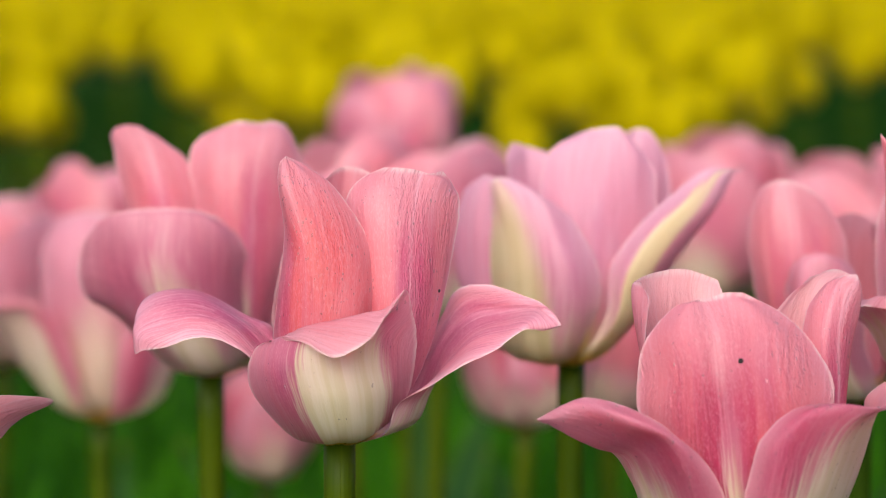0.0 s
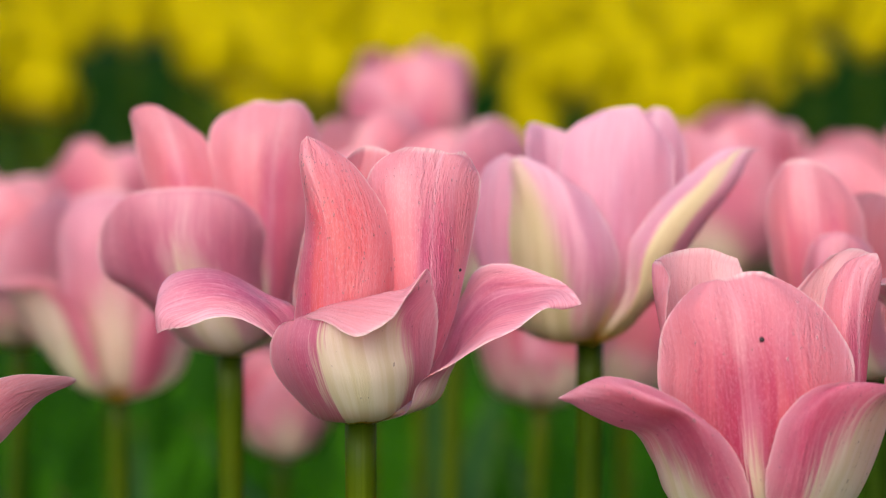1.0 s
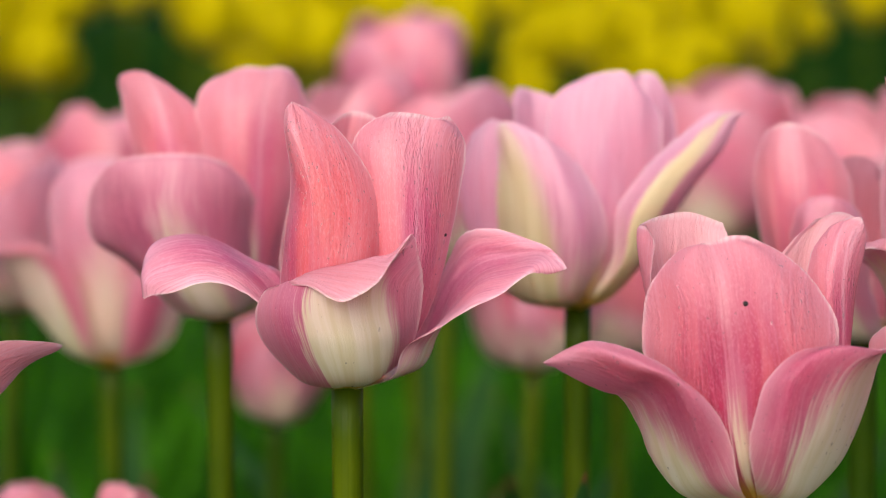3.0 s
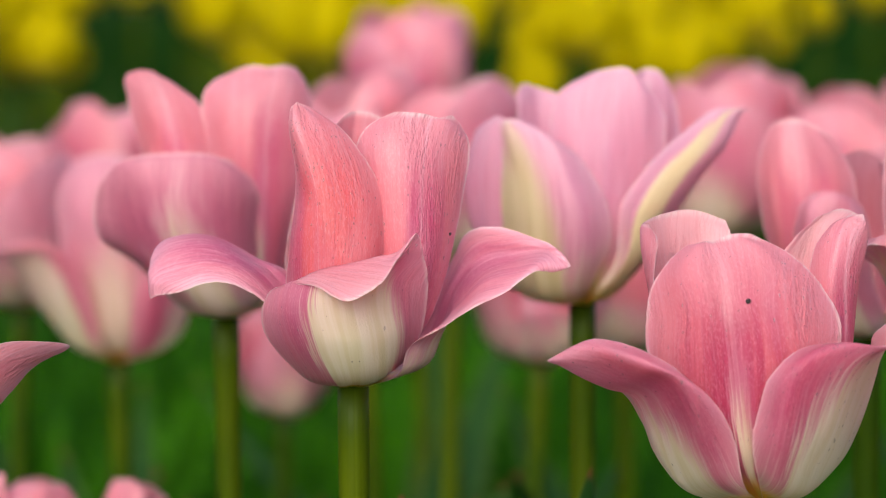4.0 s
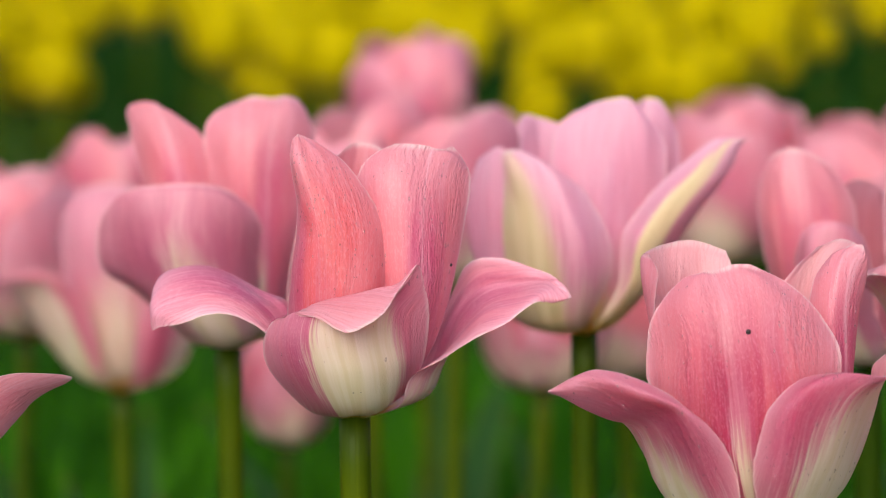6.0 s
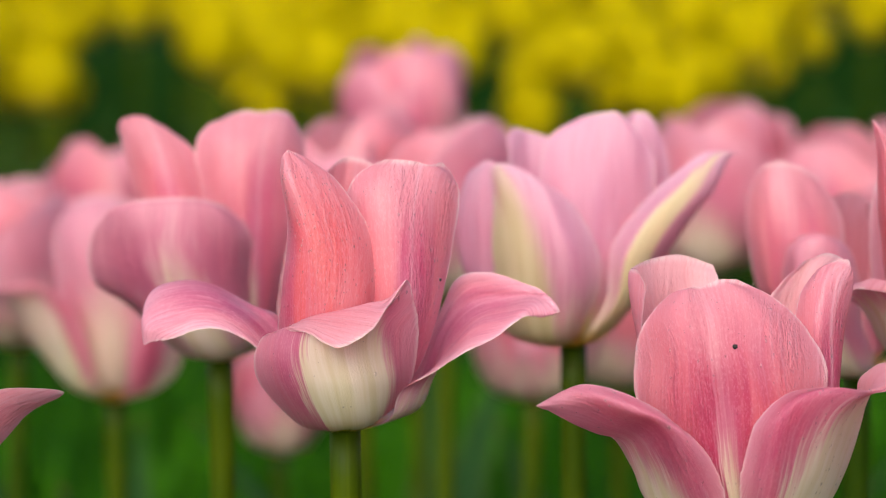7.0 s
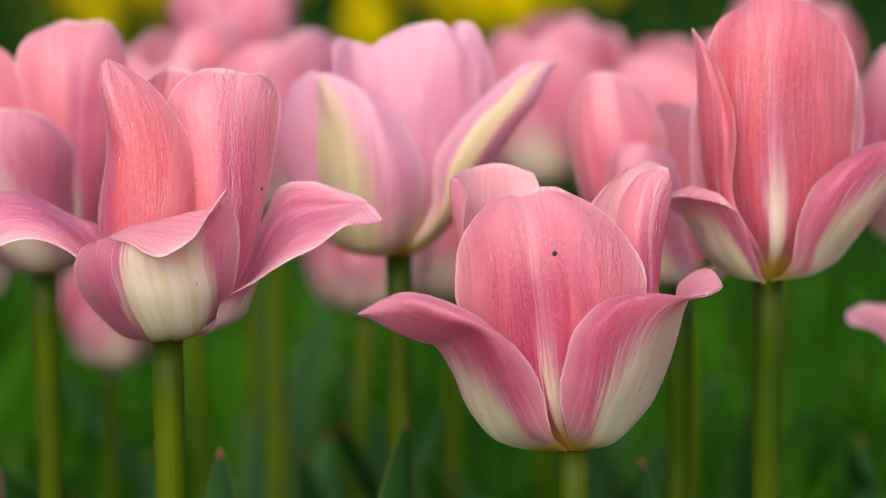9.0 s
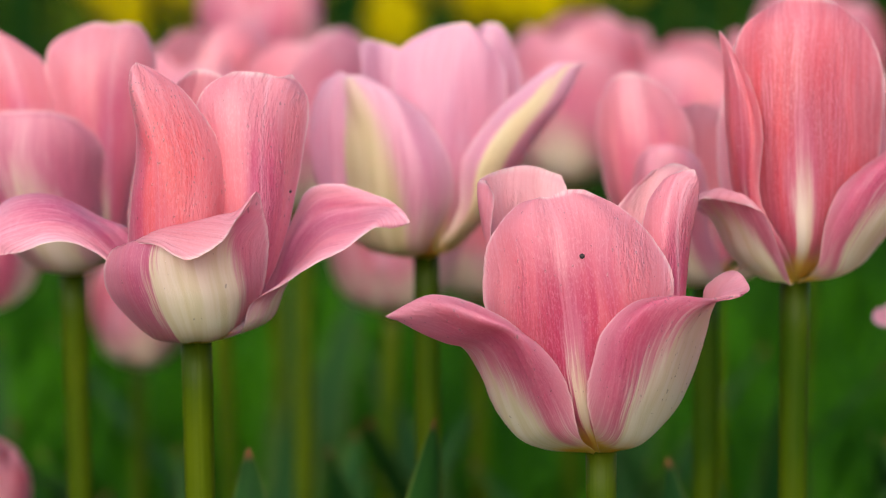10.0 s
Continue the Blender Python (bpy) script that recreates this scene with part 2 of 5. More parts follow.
def green_material(name, dark, light, rough=0.5, along=4.0, through=0.25, rim=0.0, patch=None):
    g = Nodes(name)
    uv = g.node("ShaderNodeSeparateXYZ", Vector=g.tree.nodes.new("ShaderNodeUVMap").outputs[0])
    rnd = g.math("MULTIPLY", g.node("ShaderNodeObjectInfo").outputs["Random"], 19.0)
    isl = g.math("MULTIPLY", g.node("ShaderNodeNewGeometry").outputs["Random Per Island"], 23.0)
    lines = g.noise(g.vec(g.math("MULTIPLY", uv.outputs[0], 38.0), g.math("MULTIPLY", uv.outputs[1], along), rnd), 1.0, 3.0)
    broad = g.noise(g.vec(uv.outputs[0], g.math("MULTIPLY", uv.outputs[1], 5.0), g.math("ADD", rnd, isl)), 1.0, 3.0)
    color = g.mix(g.ramp(broad, 0.3, 0.7), dark, light)
    color = g.mix(g.math("MULTIPLY", g.ramp(lines, 0.5, 0.75), 0.3), color, tuple(min(1, c * 1.5) for c in light))
    if patch:
        place = g.node("ShaderNodeTexCoord").outputs["Object"]
        color = g.mix(g.math("MULTIPLY", g.ramp(g.noise(place, 9.0, 2.0), 0.42, 0.62), 0.85), color, patch)
    if rim:
        aside = g.math("ABSOLUTE", g.math("SUBTRACT", uv.outputs[0], 0.5))
        color = g.mix(g.math("MULTIPLY", g.ramp(aside, 0.40, 0.49), rim), color, (0.10, 0.16, 0.03))
        color = g.mix(g.math("MULTIPLY", g.ramp(uv.outputs[1], 0.98, 0.997), rim), color, (0.30, 0.10, 0.05))
    g.surface(color, rough, lines, 0.0002, through)
    for n in g.tree.nodes:
        if n.type == "BSDF_PRINCIPLED":
            n.inputs["Specular IOR Level"].default_value = 0.12
    return g.mat


STEM = green_material("stem_skin", (0.022, 0.058, 0.001), (0.064, 0.096, 0.001), 0.45, 1.5, 0.0)
LEAF = green_material("leaf_skin", (0.006, 0.040, 0.004), (0.014, 0.070, 0.005), 0.75, through=0.1)
BLADE = green_material("blade_skin", (0.008, 0.050, 0.010), (0.020, 0.085, 0.012), 0.6, through=0.1, rim=0.8)
GRASS = green_material("grass_skin", (0.015, 0.108, 0.001), (0.060, 0.245, 0.002), 0.6, patch=(0.008, 0.070, 0.003))


def soil_material():
    g = Nodes("soil")
    co = g.node("ShaderNodeTexCoord").outputs["Object"]
    a, b = g.noise(co, 5.0, 4.0), g.noise(co, 90.0, 5.0)
    color = g.mix(g.ramp(a, 0.35, 0.65), (0.010, 0.034, 0.003), (0.014, 0.048, 0.003))
    color = g.mix(g.math("MULTIPLY", b, 0.5), color, (0.024, 0.024, 0.008))
    g.surface(color, 0.95, b, 0.01)
    for n in g.tree.nodes:
        if n.type == "BSDF_PRINCIPLED":
            n.inputs["Specular IOR Level"].default_value = 0.05
    return g.mat


SOIL = soil_material()


# ---- geometry helpers ----
def smooth_curve(points, t):
    """Catmull-Rom through evenly spaced control values; points (n, k), t from 0 to 1."""
    p = np.asarray(points, float)
    if p.ndim == 1:
        p = p[:, None]
    n = len(p)
    ext = np.vstack([2 * p[0] - p[1], p, 2 * p[-1] - p[-2]])
    s = np.clip(np.asarray(t, float), 0, 1) * (n - 1)
    i = np.minimum(s.astype(int), n - 2)
    f = (s - i)[:, None]
    a, b, c, d = ext[i], ext[i + 1], ext[i + 2], ext[i + 3]
    return 0.5 * (2 * b + (c - a) * f + (2 * a - 5 * b + 4 * c - d) * f ** 2 + (3 * b - a - 3 * c + d) * f ** 3)


def mesh_of(name, verts, faces, uvs, mats, face_mats=None, skin=None):
    me = bpy.data.meshes.new(name)
    me.from_pydata([tuple(v) for v in verts], [], [tuple(f) for f in faces])
    for m in mats:
        me.materials.append(m)
    layer = me.uv_layers.new(name="UVMap")
    idx = np.empty(len(me.loops), dtype=np.int32)
    me.loops.foreach_get("vertex_index", idx)
    layer.data.foreach_set("uv", np.asarray(uvs, dtype=np.float32)[idx].ravel())
    if skin is not None:
        me.uv_layers.new(name="Skin").data.foreach_set("uv", np.asarray(skin, dtype=np.float32)[idx].ravel())
    if face_mats is not None:
        me.polygons.foreach_set("material_index", np.asarray(face_mats, dtype=np.int32))
    me.polygons.foreach_set("use_smooth", np.ones(len(me.polygons), dtype=bool))
    me.update()
    return me


def petal_surface(spine, half, cup, tip=0.5, blunt=2.2, base=0.3, widest=0.5, twist=(0, 0), wave=0.0, lip=(0, 0, 0), skew=0.0,
                  crease=0.0, notch=0.0, push=(), seed=0, nu=30, nv=17):
    """The outer skin of a petal: an (nu, nv, 3) grid. spine: control points (out, sideways, up) in mm; half: half its greatest
    width, mm; cup: degrees by which each half bends inwards, base to tip; twist: degrees about the spine, base to tip;
    push: soft pulls (u, v, reach_u, reach_v, out, sideways, up); wave: mm of ruffle along the rim; lip: mm by which the rim rolls outwards (base, middle, tip); skew: shifts the tip sideways."""
    rng = random.Random(seed)
    u = 1 - (1 - np.linspace(0, 1, nu)) ** 1.35
    v = np.linspace(-1, 1, nv)
    c = smooth_curve(spine, u)
    t = np.gradient(c, u, axis=0)
    t /= np.linalg.norm(t, axis=1)[:, None]
    s = np.array([0, 1.0, 0]) - t * t[:, 1:2]
    s /= np.linalg.norm(s, axis=1)[:, None]
    n = np.cross(s, t)
    tw = np.radians(smooth_curve(twist, u)[:, 0])[:, None]
    s, n = s * np.cos(tw) + n * np.sin(tw), n * np.cos(tw) - s * np.sin(tw)
    k = np.where(u < widest, u / widest, (u - widest) / (1 - widest))
    rise = base + (1 - base) * np.sin(k * math.pi / 2) ** 1.0
    fall = np.clip(1 - k ** blunt, 0, 1) ** tip
    w = half * np.where(u < widest, rise, np.maximum(fall, 0.03))
    scallop = sum(a * np.sin(u * f + rng.uniform(0, 6)) for f, a in ((31, 0.008), (53, 0.006), (97, 0.005)))
    w = w * (1 + scallop * np.clip((u - 0.3) * 4, 0, 1))
    th = np.radians(smooth_curve(cup, u)[:, 0])
    th = np.where(np.abs(th) < 1e-3, 1e-3, th)
    ang = th[:, None] * v[None]
    across = np.sin(ang) / th[:, None] * w[:, None]
    inward = (1 - np.cos(ang)) / th[:, None] * w[:, None]
    roll = smooth_curve(lip, u)[:, 0]
    # where it narrows towards the tip, the midrib bends in with the rim, like a spoon
    sag = inward[:, -1]
    top = int(np.argmax(sag))
    spoon = np.where(np.arange(nu) > top, (sag[top] - sag) * 0.75, 0.0)
    out = -inward - spoon[:, None] + roll[:, None] * np.abs(v)[None] ** 3
    ph = [rng.uniform(0, 6.28) for _ in range(6)]
    rim = np.abs(v)[None] ** 2 * np.clip(u * 1.6, 0, 1)[:, None]
    ruffle = np.sin(u * 9 + ph[0])[:, None] * np.sign(v)[None] * 0.6 + np.sin(u * 17 + ph[1])[:, None] * 0.4 + np.sin(u * 29 + ph[2])[:, None] * np.sign(v)[None] * 0.25
    out += wave * rim * ruffle
    out += wave * 0.35 * np.sin(v * 5 + ph[3])[None] * np.sin(u * 5 + ph[4])[:, None]
    out -= crease * np.exp(-(v / 0.12) ** 2)[None] * np.sin(np.clip(u, 0, 1) * math.pi)[:, None]
    p = c[:, None] + s[:, None] * across[..., None] + n[:, None] * out[..., None]
    # the rim is not cut evenly: tiny nicks, and a notch at the tip
    jag = (np.sin(v * 11 + ph[5]) * 0.3 + np.sin(v * 23 + ph[0]) * 0.2)[None] * np.clip(u - 0.8, 0, 1)[:, None] * 2.0
    aside = v[None] * (w / half)[:, None]
    p -= t[:, None] * (notch * np.exp(-(aside / 0.16) ** 2) * np.clip((u - 0.8) * 5, 0, 1)[:, None] ** 2)[..., None]
    p += t[:, None] * jag[..., None] * (w * 0.05)[:, None, None]
    p[..., 1] += skew * (u ** 2)[:, None]
    for pu, pv, ru, rv, *move in push:
        p += (np.exp(-((u - pu) / ru) ** 2)[:, None] * np.exp(-((v - pv) / rv) ** 2)[None])[..., None] * np.array(move, float)
    return p * 0.001, u, v, w / half


def loft_surface(rails, seed=0, ripple=0.35, nu=30, nv=17):
    """A petal's outer skin drawn through long guide curves, mm in the flower's own axes (right, away, up): from one rim over the
    midrib to the other, each from the base to the tip. ripple: mm of soft unevenness."""
    u = 1 - (1 - np.linspace(0, 1, nu)) ** 1.25
    v = np.linspace(-1, 1, nv)
    along = np.stack([smooth_curve(r, u) for r in rails])
    p = np.stack([smooth_curve(along[:, i], v * 0.5 + 0.5) for i in range(nu)])
    wide = np.linalg.norm(np.diff(p, axis=1), axis=2).sum(axis=1)
    nrm = np.cross(np.gradient(p, axis=1), np.gradient(p, axis=0))
    nrm /= np.maximum(np.linalg.norm(nrm, axis=2), 1e-9)[..., None]
    ph = np.random.RandomState(seed).uniform(0, 6.28, 6)
    uu, vv = u[:, None], v[None]
    bump = 0.5 * np.sin(vv * 6 + uu * 5 + ph[0]) * np.sin(uu * 8 + ph[1]) + 0.35 * np.sin(vv * 13 + ph[2]) * np.sin(uu * 5 + ph[3])
    rim = np.abs(vv) ** 4 * (0.6 * np.sin(uu * 15 + ph[4] + 2 * vv) + 0.35 * np.sin(uu * 37 + ph[5] + vv) * np.sin(uu * 9 + ph[2]))
    fade = np.clip(uu * 4, 0, 1) * np.clip((1 - uu) * 8, 0, 1)
    p = p + nrm * (ripple * (bump + rim) * fade)[..., None]
    # tiny nicks along the rim
    nick = np.abs(vv) ** 6 * (0.09 * np.sin(uu * 90 + ph[1]) * np.sin(uu * 13 + ph[4]) + 0.06 * np.sin(uu * 151 + ph[2])) * fade
    p = p + np.gradient(p, axis=1) / np.maximum(np.linalg.norm(np.gradient(p, axis=1), axis=2), 1e-9)[..., None] * (nick * np.sign(vv))[..., None]
    # the skin's pattern runs by true length from the base, not by the spacing of the guide points
    length = np.concatenate([[0], np.cumsum(np.linalg.norm(np.diff(p, axis=0), axis=2)[:, nv // 4:-nv // 4].mean(axis=1))])
    return p * 0.001, length / length[-1], v, wide / wide.max()


def petal_mesh(name, skin, lining, thick=0.7, **shape):
    p, u, v, wide = loft_surface(**shape) if "rails" in shape else petal_surface(**shape)
    nu, nv = p.shape[:2]
    du, dv = np.gradient(p, axis=0), np.gradient(p, axis=1)
    nrm = np.cross(dv, du)
    nrm /= np.maximum(np.linalg.norm(nrm, axis=2), 1e-9)[..., None]
    taper = np.sqrt(np.clip(1 - v ** 4, 0, 1))[None] * np.clip((1 - u) * 12, 0, 1)[:, None] ** 0.5
    q = p - nrm * (taper * thick * 0.001)[..., None]
    verts = list(p.reshape(-1, 3))
    ids_out = np.arange(nu * nv).reshape(nu, nv)
    ids_in = ids_out.copy()
    inner = np.zeros((nu, nv), bool)
    inner[:-1, 1:-1] = True
    ids_in[inner] = len(verts) + np.arange(inner.sum())
    verts += list(q[inner])
    uv = np.stack(np.broadcast_arrays(v[None] * 0.5 + 0.5, u[:, None]), -1)
    uvs = np.vstack([uv.reshape(-1, 2), uv[inner]])
    # second layer: place across, and half the petal's breadth in units of 20 mm
    breadth = np.linalg.norm(np.diff(p, axis=1), axis=2).sum(axis=1).max() / 0.04
    sk = np.stack(np.broadcast_arrays(v[None] * wide[:, None], breadth + 0 * u[:, None]), -1)
    sks = np.vstack([sk.reshape(-1, 2), sk[inner]])

    def quads(ids, flip):
        a, b, c, d = ids[:-1, :-1], ids[:-1, 1:], ids[1:, 1:], ids[1:, :-1]
        order = (a, d, c, b) if flip else (a, b, c, d)
        return np.stack(order, -1).reshape(-1, 4)

    fo, fi = quads(ids_out, False), quads(ids_in, True)
    me = mesh_of(name, verts, np.vstack([fo, fi]), uvs, [skin, lining], [0] * len(fo) + [1] * len(fi), sks)
    # keep the shading of the two skins apart along the rim
    sharp = me.attributes.new("sharp_edge", "BOOLEAN", "EDGE")
    ends = np.empty(len(me.edges) * 2, dtype=np.int32)
    me.edges.foreach_get("vertices", ends)
    on_rim = (~inner).ravel()
    on_rim = np.concatenate([on_rim, np.zeros(len(verts) - len(on_rim), bool)])
    sharp.data.foreach_set("value", on_rim[ends].reshape(-1, 2).all(axis=1))
    return me


def tube_mesh(name, spine, radii, material, sides=14, steps=24, ribs=0.0, seed=0):
    """A round stem through the control points (metres), closed at both ends."""
    t = np.linspace(0, 1, steps)
    c, r = smooth_curve(spine, t), smooth_curve(radii, t)[:, 0]
    d = np.gradient(c, axis=0)
    d /= np.linalg.norm(d, axis=1)[:, None]
    x = np.cross(d, [0, 1.0, 0.01])
    x /= np.linalg.norm(x, axis=1)[:, None]
    y = np.cross(d, x)
    a = np.linspace(0, 2 * math.pi, sides, endpoint=False)
    rr = r[:, None] * (1 + ribs * np.sin(a * 5 + seed)[None] * np.sin(t * 3 + seed)[:, None])
    p = c[:, None] + (x[:, None] * np.cos(a)[None, :, None] + y[:, None] * np.sin(a)[None, :, None]) * rr[..., None]
    verts = list(p.reshape(-1, 3))
    faces = [(i * sides + j, i * sides + (j + 1) % sides, (i + 1) * sides + (j + 1) % sides, (i + 1) * sides + j)
             for i in range(steps - 1) for j in range(sides)]
    faces = [f[::-1] for f in faces] + [tuple(range(sides)), tuple(range((steps - 1) * sides, steps * sides))[::-1]]
    uvs = np.stack(np.broadcast_arrays(a[None] / 6.283, t[:, None]), -1).reshape(-1, 2)
    return mesh_of(name, verts, faces, uvs, [material])


def part(name, mesh, parent, label="", m=None):
    ob = new(name, mesh)
    ob.parent = parent
    if m is not None:
        ob.matrix_local = m
    if label:
        tagged(ob, label)
    return ob


def leaf_mesh(name, length, half, lean, curl, seed, nu=20, nv=7):
    """A strap-shaped leaf that rises from the ground, keeled, with a pointed tip; metres in, thin solid out."""
    mm = length * 1000
    spine = [(3, 0, 0), (mm * lean * 0.25, 0, mm * 0.36), (mm * lean * 0.6, mm * curl * 0.3, mm * 0.70), (mm * lean * 1.15, mm * curl, mm * 0.97)]
    return petal_mesh(name, BLADE, BLADE, 1.0, spine=spine, half=half * 1000, cup=(70, 45, 25, 12), tip=0.95, blunt=1.5, base=0.55, widest=0.4,
                      twist=(0, seed % 5 * 9 - 18), wave=2.0, seed=seed, nu=nu, nv=nv)


# clear beads; the whitish share paints in the sky light they would refract
DEW = Nodes("dew")
DEW_W = DEW.node("ShaderNodeBsdfPrincipled", Base_Color=(0.95, 0.86, 0.84), Roughness=0.06)
DEW_T = DEW.node("ShaderNodeBsdfTransparent", Color=(1, 1, 1))
DEW_M = DEW.node("ShaderNodeMixShader", Fac=0.2)
DEW.tree.links.new(DEW_T.outputs[0], DEW_M.inputs[1])
DEW.tree.links.new(DEW_W.outputs[0], DEW_M.inputs[2])
DEW.tree.links.new(DEW_M.outputs[0], DEW.out.inputs[0])


def dew_mesh(me, count, seed):
    """Flattened water beads on the outer skin of a petal mesh, in loose runs along the veins."""
    rng = random.Random(seed + 99)
    faces = [f for f in me.polygons if f.material_index == 0]
    uvd = me.uv_layers[0].data
    cand = []
    for f in faces:
        w = [uvd[k].uv for k in f.loop_indices]
        cu, cv = sum(q[1] for q in w) / 4, abs(sum(q[0] for q in w) / 2 - 1)
        if 0.3 < cu < 0.93 and cv < 0.88:
            cand.append(f)
    verts, out = [], []
    for _ in range(count):
        f = rng.choice(cand)
        k = [rng.random() for _ in f.vertices]
        c = sum((me.vertices[i].co * a for i, a in zip(f.vertices, k)), Vector()) / sum(k)
        r = 0.00011 + 0.00022 * rng.random() ** 3
        q = f.normal.to_track_quat("Z", "Y")
        start = len(verts)
        long = rng.uniform(1.0, 2.4)
        for ring, (rad, h) in enumerate(((1.0, -0.1), (0.85, 0.18), (0.5, 0.33))):
            for a in range(8):
                an = a * math.pi / 4
                verts.append(c + q @ Vector((math.cos(an) * rad * r, math.sin(an) * rad * r * long, h * r)))
        verts.append(c + q @ Vector((0, 0, 0.4 * r)))
        for ring in range(2):
            for a in range(8):
                out.append((start + ring * 8 + a, start + ring * 8 + (a + 1) % 8, start + ring * 8 + 8 + (a + 1) % 8, start + ring * 8 + 8 + a))
        out += [(start + 16 + a, start + 16 + (a + 1) % 8, start + 24) for a in range(8)]
    return mesh_of("dew", verts, out, [(0, 0)] * len(verts), [DEW.mat])


SPECK = Nodes("speck")
SPECK.surface((0.012, 0.008, 0.008), 0.6)


def speck_mesh(me, u, v, size):
    """A crumb of dirt, mm across, stuck on the outer skin near (u, v)."""
    uvd = me.uv_layers[0].data

    def far(f):
        w = [uvd[k].uv for k in f.loop_indices]
        return abs(sum(q[1] for q in w) / 4 - u) + abs(sum(q[0] for q in w) / 2 - 1 - v)

    f = min((f for f in me.polygons if f.material_index == 0), key=far)
    bm = bmesh.new()
    bmesh.ops.create_icosphere(bm, subdivisions=2, radius=size * 0.0005)
    for q in bm.verts:
        q.co *= 1 + 0.25 * noise.noise(q.co * 9000 + Vector((size, u, v)) * 7)
        q.co.z *= 0.7
    bmesh.ops.transform(bm, matrix=Matrix.Translation(f.center + f.normal * size * 0.0002) @ f.normal.to_track_quat("Z", "Y").to_matrix().to_4x4(), verts=bm.verts)
    out = bpy.data.meshes.new("speck")
    bm.to_mesh(out)
    bm.free()
    out.materials.append(SPECK.mat)
    return out


def leaf_to(root, tip, half, bow, seed, face=-90):
    """A leaf of the plant at root that ends at the point tip; bow: mm by which it bulges outwards half way."""
    d = (Vector(tip) - root.location) * 1000
    mid, far = d * 0.5 + Vector((bow, -bow * 0.5, 0)), d * 0.8 + Vector((bow * 0.6, -bow * 0.3, 0))
    c, s = math.cos(radians(face)), math.sin(radians(face))
    spine = [(x * c + y * s, -x * s + y * c, z) for x, y, z in ((0, 0, 0), tuple(mid), tuple(far), tuple(d))]
    me = petal_mesh("leaf", BLADE, BLADE, 1.2, spine=spine, half=half * 1000, cup=(70, 60, 50, 45), tip=0.7, blunt=1.7, base=0.5, widest=0.45, wave=0.6, seed=seed, nu=40, nv=13)
    part("leaf", me, root, "", Matrix.Rotation(radians(face), 4, "Z"))


def plant(name, base, petals, radius, label, group, category="flower", lean=(0, 0), bend=(0, 0), leaves=(), scale=1.0, turn=0.0, detail=1.0):
    """A tulip: an Empty at the soil that parents stem, petals and leaves. base: where the bloom sits on its stem.
    petals: rows of (azimuth, skin, lining, shape)."""
    bx, by, bz = base
    root = new(name)
    root.empty_display_size = 0.02
    root.location = (bx - bend[0], by - bend[1], 0)
    tagged(root, label, category, group)
    top = Vector((bend[0], bend[1], bz))
    spine = [(0, 0, -0.005), (bend[0] * 0.15, bend[1] * 0.15, bz * 0.35), (bend[0] * 0.5, bend[1] * 0.5, bz * 0.7), (top.x, top.y, top.z + 0.003)]
    part("stem", tube_mesh("stem", spine, (radius * 1.15, radius * 1.1, radius, radius, radius * 1.05), STEM, 16, 24, 0.02, bx * 50), root)
    m = Matrix.Translation(top) @ Euler((radians(lean[0]), radians(lean[1]), 0)).to_matrix().to_4x4() @ Matrix.Rotation(radians(turn), 4, "Z") @ Matrix.Scale(scale, 4)
    for az, skin, lining, shape in petals:
        shape = dict(shape)
        shape["nu"], shape["nv"] = int(shape.get("nu", 44) * detail), int(shape.get("nv", 27) * detail)
        drops, specks = shape.pop("dew", 0), shape.pop("speck", ())
        me = petal_mesh("petal", skin, lining, **shape)
        petal = part("petal", me, root, "", m @ Matrix.Rotation(radians(az), 4, "Z"))
        if drops:
            part("dew", dew_mesh(me, drops, shape.get("seed", 0)), petal, "clear dew drops")
        for su, sv, size in specks:
            part("speck", speck_mesh(me, su, sv, size), petal, "tiny black speck")
    for az, length, half, ln, curl, seed in leaves:
        part("leaf", leaf_mesh("leaf", length, half, ln, curl, seed), root, "", Matrix.Rotation(radians(az), 4, "Z"))
    return root


# ---- ground ----
def ground():
    n = 60
    e = np.concatenate([-np.geomspace(400, 0.5, n // 2), np.linspace(-0.45, 0.45, 5), np.geomspace(0.5, 400, n // 2)])
    gx, gy = np.meshgrid(e, e + 1.0, indexing="ij")
    gz = 0.012 * np.sin(gx * 7) * np.sin(gy * 5) - 0.012
    k = len(e)
    ids = np.arange(k * k).reshape(k, k)
    faces = np.stack([ids[:-1, :-1], ids[1:, :-1], ids[1:, 1:], ids[:-1, 1:]], -1).reshape(-1, 4)
    p = np.stack([gx, gy, gz], -1).reshape(-1, 3)
    tagged(new("ground", mesh_of("ground", p, faces, p[:, :2], [SOIL])), "dark soil of a flower bed under grass and leaves", "ground", kind="structure")


ground()

# ---- petal shapes ----
UP = dict(spine=[(3, 0, 0), (17, 0, 8), (24, 0, 28), (25, 0, 48), (24, 0, 67)], half=26, cup=(70, 62, 50, 35), blunt=2.6, base=0.35, wave=0.8, notch=1.5)
OPEN = dict(spine=[(3, 0, 0), (19, 0, 6), (30, 0, 24), (40, 0, 40), (54, 0, 44)], half=22, cup=(70, 55, 35, 10), blunt=2.2, base=0.35, wave=1.2)
CUP = dict(spine=[(3, 0, 0), (19, 0, 7), (27, 0, 24), (30, 0, 42), (33, 0, 59)], half=25, cup=(70, 60, 45, 25), blunt=2.2, base=0.35, wave=1.0)
SHUT = dict(spine=[(3, 0, 0), (18, 0, 10), (22, 0, 28), (19, 0, 46), (10, 0, 62)], half=23, cup=(70, 66, 60, 50), blunt=2.4, base=0.35, wave=0.6)


